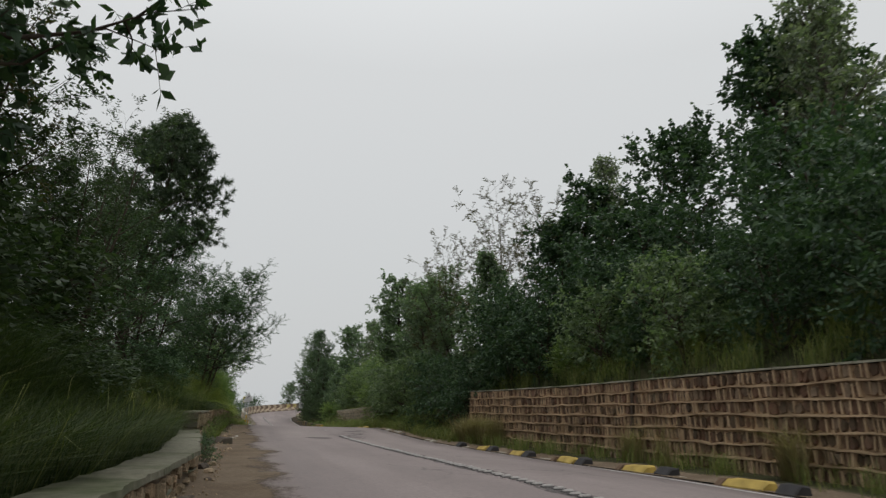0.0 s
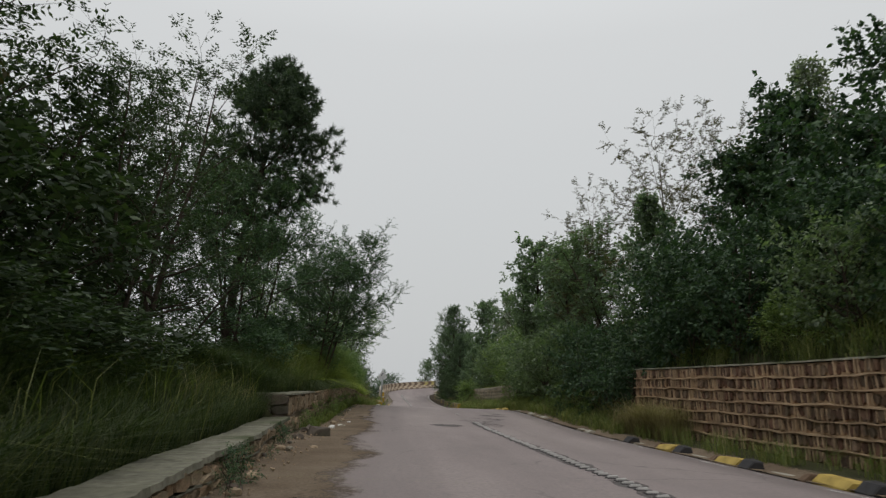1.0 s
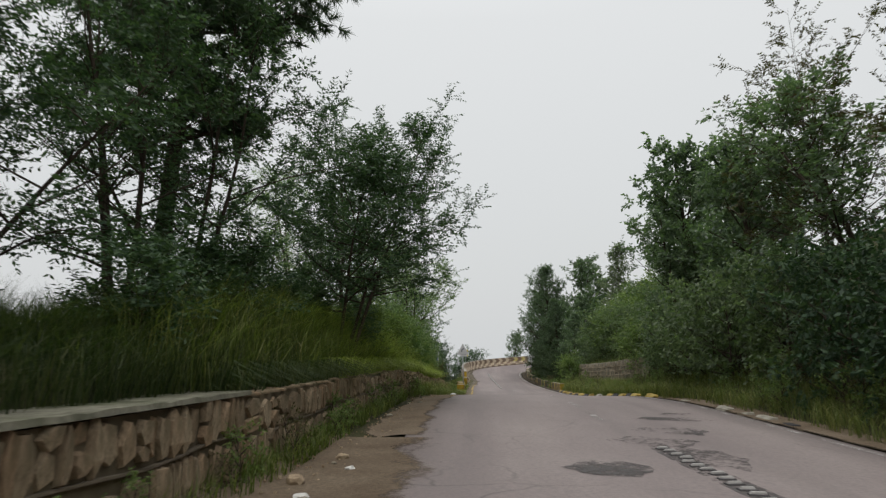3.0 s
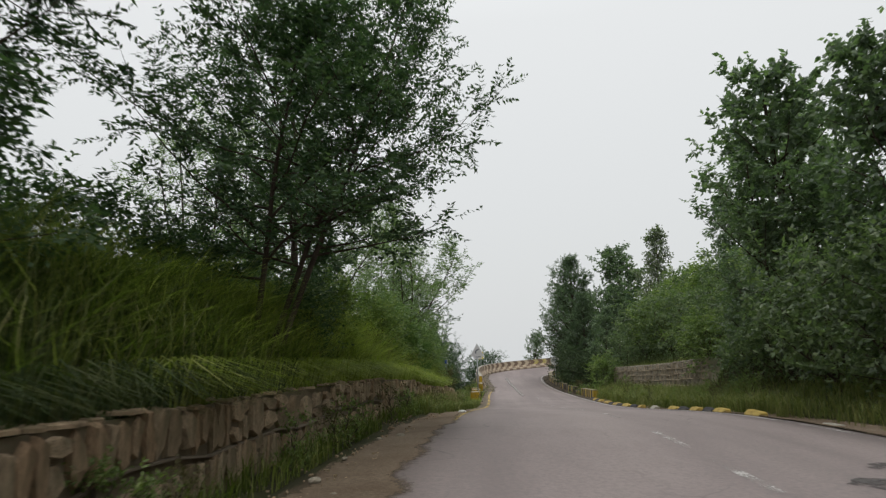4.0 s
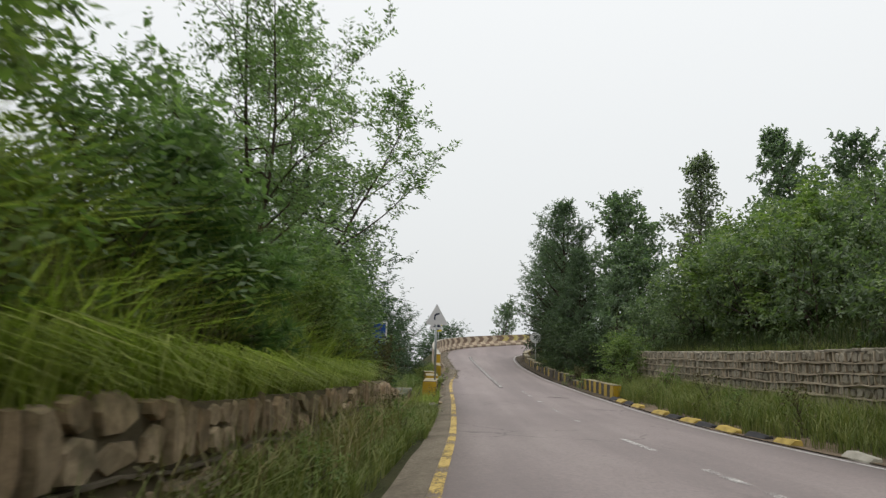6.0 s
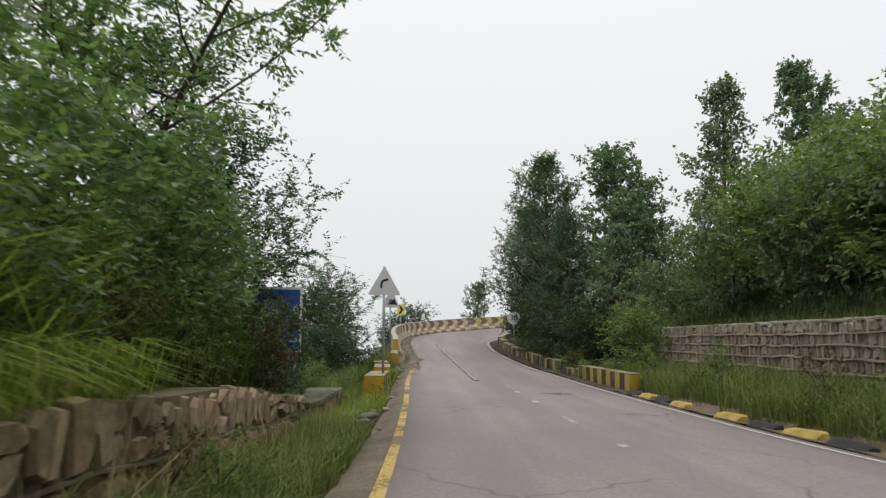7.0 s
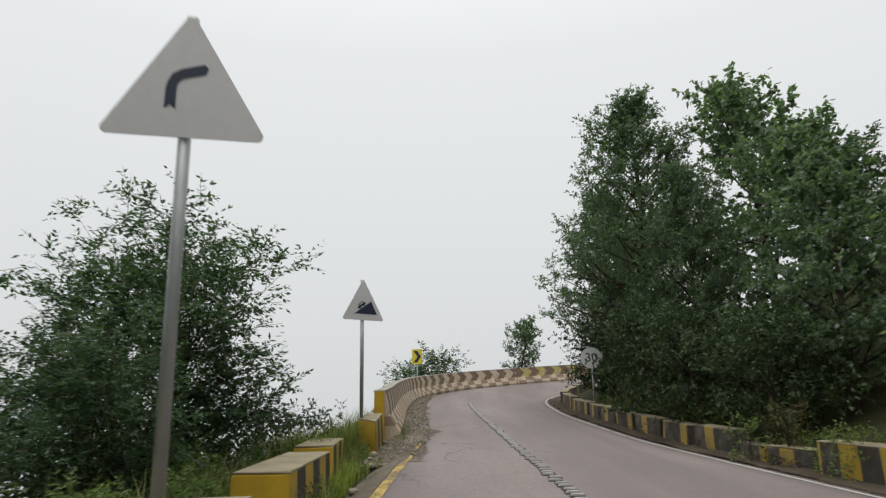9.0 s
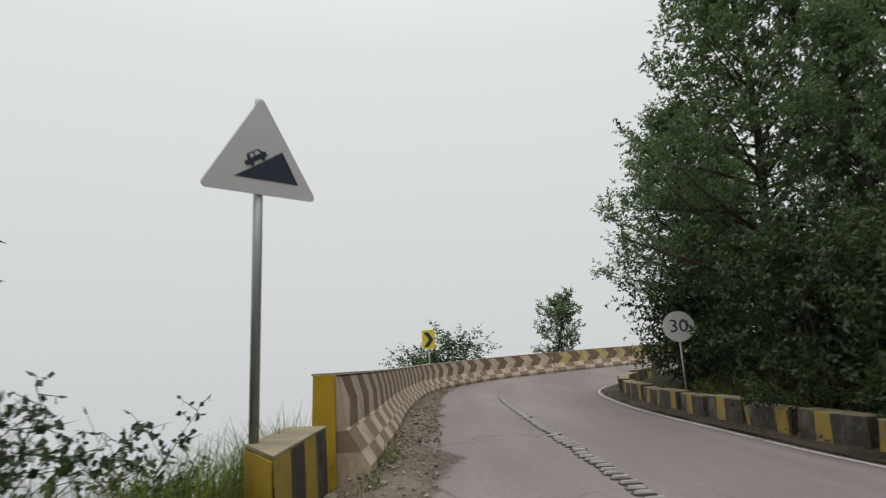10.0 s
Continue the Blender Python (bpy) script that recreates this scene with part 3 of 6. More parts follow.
def ribbon(name, line, width, mat, label, category, lift=0.006, ragged=0.0, seed=1):
    r = np.random.default_rng(seed)
    t = np.gradient(line[:, :2], axis=0)
    t /= np.linalg.norm(t, axis=1)[:, None]
    nrm = np.stack([t[:, 1], -t[:, 0]], -1)
    w = width / 2 + (r.normal(0, ragged, (2, len(line))) if ragged else np.zeros((2, len(line))))
    a, b = line.copy(), line.copy()
    a[:, :2] -= nrm * w[0][:, None]
    b[:, :2] += nrm * w[1][:, None]
    a[:, 2] += lift
    b[:, 2] += lift
    ob = new(name, strip([a, b], mat, name, False))
    tagged(ob, label, category, kind="structure")
    return ob


white = fine_line(between(1, -0.20, 0, True), 0.4)
for mask, mat in (((white[:, 1] < 17), LINE_WHITE), ((white[:, 1] >= 16.8) & (white[:, 1] < 44), LINE_FAINT), ((white[:, 1] >= 43.8), LINE_WHITE)):
    ribbon("edge_line_right", white[mask][:420], 0.07, mat, "worn white edge line painted on asphalt", "road marking")
ribbon("edge_line_left", along(between(0, 0.10, 0, True), 43, 79), 0.13, LINE_YELLOW, "flaking yellow edge line painted on asphalt", "road marking")
for y0, y1 in ((36.2, 38.0), (38.9, 41.2), (44.0, 47.0), (50.0, 53.5), (55.4, 57.4), (61.0, 62.2), (63.3, 65.4), (66.7, 68.3), (70.0, 73.6)):
    ribbon("centre_dash", along(between(0.52), y0, y1), 0.13, LINE_FAINT, "faded white centre dash on asphalt", "road marking")

# dirt shoulders, ragged where they creep over the asphalt
def shoulder(name, y0, y1, inner, outer, side, label, seed, sway=0.35, mat=None):
    r = np.random.default_rng(seed)
    both = np.hstack([LEFT, RIGHT])
    seg = np.r_[0, np.cumsum(np.linalg.norm(np.diff(both[:, :2], axis=0), axis=1))]
    at = np.arange(0, seg[-1], 0.3)
    both = np.stack([np.interp(at, seg, both[:, k]) for k in range(6)], -1)
    edge = both[:, 1] if side < 0 else both[:, 4]
    both = both[(edge > y0) & (edge < y1)]
    near, far = (both[:, :3], both[:, 3:]) if side < 0 else (both[:, 3:], both[:, :3])
    n = len(near)
    wide = np.linalg.norm((far - near)[:, :2], axis=1)
    way = (far - near) / wide[:, None]
    wave = np.convolve(r.normal(0, 1, n + 8), np.ones(9) / 9, "valid") * sway
    ins = np.maximum(inner + wave, 0.03)
    wide_out = outer * (0.5 + 0.5 * smooth(y0, y0 + 0.8, near[:, 1]))
    lines, share = [], np.linspace(0, 1, 9)
    for q in share:
        off = ins * (1 - q) - wide_out * q
        p = near + way * off[:, None]
        p[:, 2] += 0.007
        zz = ground_at(p[:, 0], p[:, 1])[0]
        k2 = smooth(0.0, 1.0, (-off - 0.05) / np.maximum(wide_out - 0.05, 0.1))
        p[:, 2] = np.where(off > 0, p[:, 2], (near[:, 2] + 0.007) * (1 - k2) + (zz + 0.03) * k2 + 0.015 * np.sin(near[:, 1] * 1.7 + q * 5) * k2)
        lines.append(p)
    me = strip(lines if side < 0 else lines[::-1], mat or DIRT, name)
    lay = me.uv_layers.new(name="across")
    for lp in me.loops:
        q = share[lp.vertex_index // n]
        lay.data[lp.index].uv = (q if side < 0 else 1 - q, 0)
    ob = new(name, me)
    tagged(ob, label, "dirt shoulder", kind="structure")


shoulder("shoulder_left_near", -10, 33, 0.75, 1.6, -1, "bare tan dirt shoulder beside the asphalt", 3)
shoulder("shoulder_left_mid", 33, 49, 0.35, 0.85, -1, "narrow tan dirt shoulder beside the grass", 4, 0.25)
shoulder("shoulder_left_weedy", 49, 77.5, 0.03, 0.36, -1, "narrow brown dirt strip with weeds beside a yellow line", 5, 0.0, VERGE_BARE)
shoulder("shoulder_left_far", 76.5, 99, 0.34, 0.75, -1, "brown gravelly shoulder at the foot of a barrier", 6, 0.5, VERGE_RUBBLE)
shoulder("shoulder_right_far", 70, 101, 0.16, 0.85, 1, "dirt strip between the edge line and the parapet, tree shade in its colour", 9, 0.12, SHADED_DIRT)
shoulder("shoulder_right", 4, 70, 0.06, 0.8, 1, "narrow dirt strip under the kerb stones", 8, 0.06)
def stud_x(y):
    return np.interp(y, [7, 18, 27, 33, 73, 80.6, 87, 92, 97], [6.6, 6.65, 6.58, 6.5, 5.88, 5.62, 5.40, 5.25, 5.25])


# near stretch: worn scar; far stretch: the bars' shadow painted as a strip
for y0, y1, wide in ((5.0, 32.8, 0.36), (74.0, 86.0, 0.16)):
    bed = along(between(0.5), y0, y1)
    bed[:, 0] = stud_x(bed[:, 1])
    for p in bed:
        p[2] = gz(p[0], p[1]) + 0.14
    ribbon("stud_bed", bed, wide, TAR, "dark worn strip and painted bar shadow under the rumble bars", "road marking", 0.005, 0.04, 3)

for x, y, w, l in ((5.35, 30.6, 1.0, 1.1), (6.5, 33.2, 1.4, 1.2), (7.3, 34.6, 1.3, 1.0), (6.95, 31.6, 0.8, 1.7), (7.6, 70.0, 0.9, 0.5), (7.9, 36.7, 1.5, 0.8), (8.4, 37.8, 0.9, 0.5)):
    r = np.random.default_rng(int(x * 10 + y))
    pts = []
    for k in range(18):
        a = k / 18 * math.tau
        s = 1 + r.uniform(-0.25, 0.25)
        px, py = x + math.cos(a) * w / 2 * s, y + math.sin(a) * l / 2 * s
        pts.append((px, py, gz(px, py) + 0.148))
    ob = new("tar_patch", mesh_from("tar_patch", pts, [tuple(range(18))], TAR))
    tagged(ob, "dark broken patch in the asphalt", "road patch", kind="structure")


def edge_at(line, y):
    """Place on an edge line at a y before the bend."""
    return np.array([np.interp(y, line[:, 1], line[:, 0]), y, np.interp(y, line[:, 1], line[:, 2])])


# ---- stone walls ----
def stone_mesh(name, seed, mat, sides=6, flush=False, tight=False):
    """One hewn stone in a unit box: x across, z up, its face towards -y."""
    r = np.random.default_rng(seed)
    ring = []
    for k in range(sides):
        a = (k + 0.5) / sides * math.tau + r.uniform(-0.15, 0.15)
        c, s = math.cos(a), math.sin(a)
        q = 0.5 / max(abs(c), abs(s)) * (r.uniform(0.93, 1.05) if tight else r.uniform(0.86, 1.0))
        ring.append((c * q, s * q))
    v = [(x, 0.5, z) for x, z in ring]
    v += [(x, -0.15 + r.uniform(-0.1, 0.1), z) for x, z in ring]
    k = r.uniform(0.87, 0.95) if tight else r.uniform(0.80, 0.92) if flush else r.uniform(0.66, 0.84)
    v += [(x * k, -0.5 + r.uniform(-0.12, 0.16), z * k) for x, z in ring]
    f = []
    for lay in (0, sides):
        for i in range(sides):
            j = (i + 1) % sides
            f.append((lay + i, lay + j, lay + sides + j, lay + sides + i))
    f.append(tuple(range(2 * sides, 3 * sides)))
    me = mesh_from(name, v, f, mat)
    return me


def joined(name, meshes_at, mat):
    """Many stones baked into one mesh."""
    vs, fs, n = [], [], 0
    cache = {}
    for me, m in meshes_at:
        if me not in cache:
            co = np.array([v.co[:] for v in me.vertices])
            cache[me] = (co, [tuple(p.vertices) for p in me.polygons])
        co, pf = cache[me]
        mm = np.array(m)
        vs.append(co @ mm[:3, :3].T + mm[:3, 3])
        fs += [tuple(i + n for i in p) for p in pf]
        n += len(co)
    return mesh_from(name, np.concatenate(vs), fs, mat)


def loft(name, profile, line, mat, closed=True, uv=False, tall=None):
    """A profile (off to the line's right, up) drawn along a line, with end caps."""
    t = np.gradient(line[:, :2], axis=0)
    t /= np.linalg.norm(t, axis=1)[:, None]
    nr = np.stack([t[:, 1], -t[:, 0]], -1)
    n, k = len(line), len(profile)
    v = np.zeros((n, k, 3))
    for j, (off, up) in enumerate(profile):
        v[:, j, :2] = line[:, :2] + nr * off
        v[:, j, 2] = line[:, 2] + (up * tall if tall is not None and up > 0 else up)
    f = []
    for i in range(n - 1):
        for j in range(k if closed else k - 1):
            j2 = (j + 1) % k
            f.append((i * k + j, i * k + j2, (i + 1) * k + j2, (i + 1) * k + j))
    if closed:
        f.append(tuple(range(k))[::-1])
        f.append(tuple((n - 1) * k + j for j in range(k)))
    me = mesh_from(name, v.reshape(-1, 3), f, mat)
    bm = bmesh.new()
    bm.from_mesh(me)
    bmesh.ops.recalc_face_normals(bm, faces=bm.faces)
    bm.to_mesh(me)
    bm.free()
    if uv:
        s = np.r_[0, np.cumsum(np.linalg.norm(np.diff(line[:, :2], axis=0), axis=1))]
        lay = me.uv_layers.new(name="along")
        for lp in me.loops:
            i, j = divmod(lp.vertex_index, k)
            lay.data[lp.index].uv = (s[i], profile[j][1])
    return me


def wall_line(y0, y1, x_of, z_of, step=0.6):
    ys = np.linspace(y0, y1, max(2, int((y1 - y0) / step)))
    return np.array([(x_of(y), y, z_of(y)) for y in ys])


def rubble_wall(name, y0, y1, x_of, z_of, height_of, faces, courses, width, stone_mat, label, category, seed,
                thick=0.55, band=0.03, near=None, cap=0.07, cap_out=0.05, band_mat=None, cap_to=999.0, flush=False, core_mat=None, gabion=False, joint=None, end_stones=False, top_from=None, top_to=999.0, ledge=0.0):
    """A wall of upright stones in courses between bands of mortar. faces: +1 when its face looks to +x, -1 to -x."""
    r = np.random.default_rng(seed)
    wall = new(name)
    sag = 0.012 if gabion else 0.028 if courses > 1 else 0.0
    y_mid = (y0 + y1) / 2
    wall.location = (x_of(y_mid), y_mid, z_of(y_mid))
    inv = Matrix.Translation(-wall.location)
    tagged(wall, label, category, kind="structure")
    kinds = [stone_mesh("stone", seed * 50 + i, stone_mat, 5 + i % 3, flush, flush) for i in range(14)]
    ln = wall_line(y0, y1, x_of, z_of, 0.3 if gabion else 0.6)
    hs = np.array([height_of(y) for y in ln[:, 1]])
    # recessed core
    core = ln.copy()
    vs, fs = [], []
    for (x, y, z), h in zip(core, hs):
        xf, xb = x - faces * (0.05 if gabion else 0.028), x - faces * thick
        vs += [(xf, y, z - 0.3), (xf, y, z + h - 0.02), (xb, y, z + h - 0.02), (xb, y, z - 0.3)]
    for i in range(len(core) - 1):
        a, b = i * 4, i * 4 + 4
        fs += [(a, a + 1, b + 1, b), (a + 1, a + 2, b + 2, b + 1), (a + 2, a + 3, b + 3, b + 2)]
    fs += [(0, 3, 2, 1), (len(vs) - 4, len(vs) - 3, len(vs) - 2, len(vs) - 1)]
    part("core", mesh_from("core", vs, fs, core_mat or CORE), wall, inv)
    # mortar bands, uneven
    for c in range(1, courses):
        a, b, q, w = [], [], [], []
        for (x, y, z), h in zip(ln, hs):
            zz = z + h * c / courses + r.normal(0, 0.01) + sag * (math.sin(y * 0.9 + c * 1.7) + math.sin(y * 2.3 + c * 4.1))
            o = 0.022 + abs(r.normal(0, 0.016)) if gabion else ledge + r.normal(0, 0.012) if ledge else -0.045
            band = max(0.014, r.normal(0.031, 0.010)) if gabion else 0.02
            a.append((x + faces * o, y, zz - band / 2)); b.append((x + faces * o, y, zz + band / 2))
            q.append((x - faces * 0.12, y, zz + band / 2)); w.append((x - faces * 0.12, y, zz - band / 2))
        part("mortar_band", strip([np.array(w), np.array(a), np.array(b), np.array(q)], band_mat or MORTAR, "mortar_band", False), wall, inv)
    # stones
    rest, ribs, made = [], [], 0
    rib = bm_mesh("rib", box((1, 1, 1)), band_mat or MORTAR) if gabion else None
    for c in range(courses):
        y = y0
        while y < y1 - 0.05:
            w = width * (r.uniform(0.5, 1.7) if gabion else r.uniform(0.5, 1.5) * (2.1 if math.sin(y * 0.8 + 2.3 * c) + 0.6 * math.sin(y * 2.1) > 0.3 else 0.9))
            h = height_of(y) / courses
            z = z_of(y) + (c + 0.5) * h + sag * (math.sin(y * 0.9 + c * 1.7) + math.sin(y * 2.3 + c * 4.1))
            if (not flush and r.random() < 0.06) or (joint and abs(y + w / 2 - joint) < 0.09):
                y += w * 0.7
                continue
            hh = (h - band * 0.6) * r.uniform(0.78, 1.05)
            if gabion and r.random() < 0.62:
                ribs.append((rib, pose(x_of(y) - faces * r.uniform(0.015, 0.04), y, z + r.normal(0, 0.01), r.normal(0, 3), 0, 0) @ Matrix.Diagonal((0.09, r.uniform(0.012, 0.034), h * r.uniform(0.75, 1.0), 1))))
            pieces = [(0.0, hh)]
            if not gabion and w > 0.2 and courses > 1 and r.random() < 0.5:
                cut = r.uniform(0.35, 0.65)
                pieces = [(-hh * (1 - cut) / 2, hh * cut * 0.97), (hh * cut / 2, hh * (1 - cut) * 0.97)]
            for up, tall in pieces:
                m = pose(x_of(y) - faces * ((0.085 if gabion else 0.05) - r.uniform(-0.02, 0.03)), y + w / 2, z + up + r.normal(0, 0.012), 0, r.normal(0, 5), faces * 90) @ Matrix.Diagonal((w * (r.uniform(0.68, 0.92) if gabion else r.uniform(0.83, 0.96)), 0.15 if gabion else 0.14, tall * (1.0 if gabion else 0.96), 1))
                me = kinds[r.integers(len(kinds))]
                if made < 290 and (near is None or near[0] <= y <= near[1]):
                    part("stone", me, wall, inv @ m)
                    made += 1
                else:
                    rest.append((me, m))
            y += w
    if top_from is not None:
        y = top_from
        while y < min(y1 - 0.2, top_to):
            w = r.uniform(0.18, 0.5)
            d = r.uniform(0.3, 0.45)
            m = pose(x_of(y) - faces * (d / 2 - r.uniform(0.0, 0.05)), y + w / 2, z_of(y) + height_of(y) + r.normal(0, 0.006 if gabion else 0.011), -90 + r.normal(0, 1.5 if gabion else 2.5), 0, faces * 90 + r.normal(0, 6)) @ Matrix.Diagonal((w * 0.98, 0.06 if gabion else 0.035, d, 1))
            rest.append((kinds[r.integers(len(kinds))], m))
            y += w
    if ribs:
        tagged(part("mortar_ribs", joined("mortar_ribs", ribs, band_mat or MORTAR), wall, inv), kind="stuff")
    if rest:
        tagged(part("stones", joined("stones", rest, stone_mat), wall, inv), kind="stuff")
    if joint:
        h = height_of(joint)
        m = pose(x_of(joint) - faces * 0.02, joint, z_of(joint) + h / 2, faces * -7, 0, 0)
        part("joint", bm_mesh("joint", box((0.07, 0.10, h), (0, 0, 0), 0.006, 1, 0.012, r), CORE), wall, inv @ m)
    # rough end face
    if end_stones:
        dark = [stone_mesh("stone", seed * 70 + i, DARKSTONE, 5 + i % 3, True, True) for i in range(4)]
        for c in range(courses * 2):
            for k in range(2):
                h = height_of(y0) / courses / 2
                m = pose(x_of(y0) - faces * thick * (0.27 + 0.46 * k), y0 - 0.04, z_of(y0) + (c + 0.5) * h, 0, r.normal(0, 4), 0) @ Matrix.Diagonal((thick * 0.49, 0.12, h * 1.0, 1))
                part("stone", dark[(2 * c + k) % 4], wall, inv @ m)
    # cap slabs, broken at odd lengths
    if cap:
        y = y0
        while y < min(y1 - 0.2, cap_to):
            l = min(r.uniform(2.6, 6.0) if ledge > 0.02 else r.uniform(1.2, 3.4), y1 - y)
            lines = [[], [], [], []]
            for yy in np.linspace(y + (0.002 if ledge else 0.01), y + l - (0.004 if ledge else 0.015), max(4, int(l / 0.14))):
                x, z = x_of(yy), z_of(yy) + height_of(yy)
                o, bk, tz = cap_out + r.normal(0, 0.011), thick + 0.03 + 0.02 * math.sin(yy * 2.1), cap + r.normal(0, 0.005)
                lines[0].append((x + faces * o, yy, z)); lines[1].append((x + faces * (o - 0.01), yy, z + tz))
                lines[2].append((x - faces * bk, yy, z + tz * 0.95)); lines[3].append((x - faces * bk, yy, z))
            lines = [np.array(q) for q in lines]
            me = strip(lines + [lines[0]], CAP, "cap_slab", False)
            bm = bmesh.new()
            bm.from_mesh(me)
            bmesh.ops.remove_doubles(bm, verts=bm.verts, dist=1e-4)
            bmesh.ops.holes_fill(bm, edges=bm.edges)
            bmesh.ops.recalc_face_normals(bm, faces=bm.faces)
            bm.to_mesh(me)
            bm.free()
            part("cap_slab", me, wall, inv)
            y += l
    return wall


def left_z(y):
    """Height of the road's left edge."""
    return float(np.interp(y, LEFT[:, 1], LEFT[:, 2]))


def right_z(y):
    return float(np.interp(y, RIGHT[:, 1], RIGHT[:, 2]))


def left_x(y):
    return float(np.interp(y, LEFT[:, 1], LEFT[:, 0])) - 1.4


def right_x(y, off):
    return float(np.interp(y, RIGHT[:, 1], RIGHT[:, 0])) + off


rubble_wall("low_wall_left_1", -4, 24.9, lambda y: float(np.interp(y, LOW_Y, LOW_X)), lambda y: left_z(y) - 0.02, lambda y: 0.36, 1, 2, 0.17, RUBBLE,
            "low rubble stone roadside wall with a cracked concrete top", "stone wall", 21, thick=0.46, near=(8, 25), cap=0.06, flush=True, core_mat=CORE_PALE, band=0.02, ledge=0.03, band_mat=CAP)
rubble_wall("stone_wall_left_2", 25.0, 62.5, left_x, lambda y: left_z(y) - 0.02, lambda y: float(np.interp(y, WALL_Y, WALL_H)), 1, 2, 0.19, RUBBLE,
            "rubble stone retaining wall of upright stones, overgrown with grass", "stone wall", 22, thick=0.82, near=(25, 47), band_mat=CORE_PALE, ledge=0.014, cap=0.045, cap_to=29.5, flush=True, core_mat=MORTAR_DARK, band=0.02, end_stones=True, top_from=29.6, top_to=44.0)
rubble_wall("stone_wall_left_3", 62.9, 66.5, lambda y: left_x(y) + 0.1, lambda y: left_z(y) - 0.1, lambda y: 0.42, 1, 1, 0.3, RUBBLE,
            "broken low stone wall with cracked concrete slabs on top", "stone wall", 23, thick=0.6, cap=0.07, flush=True, core_mat=CORE_PALE, band=0.02)
rubble_wall("retaining_wall_right_1", -6, 30.5, lambda y: right_x(y, 1.82), lambda y: right_z(y) + 0.02, lambda y: float(np.interp(y, [-6, 12, 22, 29.7], [1.95, 1.87, 1.90, 1.97])), -1, 7, 0.125, SANDSTONE,
            "reddish rough stone retaining wall in seven courses with pale ledges", "retaining wall", 31, thick=0.5, near=(11.5, 16.0), cap=0.035, cap_out=0.025, flush=True, gabion=True, core_mat=GABION_CORE, band_mat=GABION_CORE, joint=18.4)
rubble_wall("retaining_wall_right_2", 55.5, 74.4, lambda y: right_x(y, 2.4), lambda y: right_z(y) + 0.36, lambda y: 1.5, -1, 6, 0.15, GREYSTONE,
            "grey-brown stone retaining wall in courses behind a grassy verge", "retaining wall", 32, thick=0.5, near=(60, 69), cap=0, flush=True, gabion=True, core_mat=GREY_CORE, top_from=55.5)

def angular_stone(at, size, seed, turn, label):
    r = np.random.default_rng(seed)
    ob = new("fallen_stone", bm_mesh("fallen_stone", box(size, (0, 0, 0), 0.03, 0.5, 0.085, r), DARKSTONE))
    ob.matrix_basis = pose(*at, r.uniform(-14, 14), r.uniform(-14, 14), turn)
    tagged(ob, label, "stone")


# loose slabs and rubble at the broken end of the left wall
def boulder(name, at, size, seed, mat, label, category="stone"):
    r = np.random.default_rng(seed)
    bm = bmesh.new()
    bmesh.ops.create_icosphere(bm, subdivisions=3 if max(size) > 0.3 else 2, radius=0.5)
    for v in bm.verts:
        n = v.co.normalized()
        k = 1 + 0.34 * noise.noise(n * 1.7 + Vector((seed, 0, 0))) + 0.16 * noise.noise(n * 4 + Vector((0, seed, 0))) + 0.05 * noise.noise(n * 9)
        v.co = Vector((max(-0.45, min(0.45, v.co.x * k)) * size[0] * 1.2, max(-0.45, min(0.45, v.co.y * k)) * size[1] * 1.2, max(-0.45, min(0.45, v.co.z * k)) * size[2] * 1.2))
    ob = new(name, bm_mesh(name, bm, mat))
    ob.matrix_basis = pose(*at, 0, 0, r.uniform(0, 360))
    tagged(ob, label, category)
    return ob


angular_stone((1.95, 24.6, left_z(24.6) + 0.06), (0.5, 0.46, 0.30), 3, 25, "dark fallen wall stone lying in the dirt")
angular_stone((1.60, 25.5, left_z(25.5) + 0.06), (0.42, 0.3, 0.18), 4, 70, "dark fallen stone at the foot of a wall")
boulder("fallen_stone", (1.66, 23.4, left_z(23.4) + 0.05), (0.28, 0.22, 0.16), 5, DARKSTONE, "small fallen stone in the dirt")
for i, (x, y, s) in enumerate(((2.0, 27.5, 0.2), (2.15, 28.6, 0.14), (1.9, 29.3, 0.22), (2.3, 30.2, 0.12), (2.05, 31.0, 0.16), (2.95, 47.2, 0.2))):
    boulder("litter_lump", (x, y, gz(x, y) + 0.06), (s, s * 0.8, s * 0.55), 40 + i, LITTER if i in (0, 1, 3, 5) else RUBBLE, "pale scrap of rubbish lying on the shoulder" if i in (0, 1, 3, 5) else "small stone on the dirt shoulder", "litter" if i in (0, 1, 3, 5) else "stone")
for i, (x, y, w, l) in enumerate(((1.75, 67.3, 0.55, 1.1), (2.0, 68.3, 0.45, 0.7), (2.72, 64.2, 0.42, 0.5), (2.92, 64.9, 0.3, 0.4), (2.6, 65.2, 0.34, 0.4), (2.88, 63.6, 0.26, 0.3))):
    r = np.random.default_rng(60 + i)
    slab = new("concrete_slab", bm_mesh("concrete_slab", box((w, l, 0.08), (0, 0, 0), 0.012, 0.95, 0.03, r), CAP))
    slab.matrix_basis = pose(x, y, gz(x, y) + (0.16 if i < 2 else 0.1), r.uniform(-8, 8), r.uniform(-8, 8), r.uniform(-40, 40))
    tagged(slab, "broken concrete slab lying in weeds" if i < 2 else "broken piece of concrete beside the road", "concrete slab", group="broken slabs")

# rubble lying along the left shoulder
rr = np.random.default_rng(91)
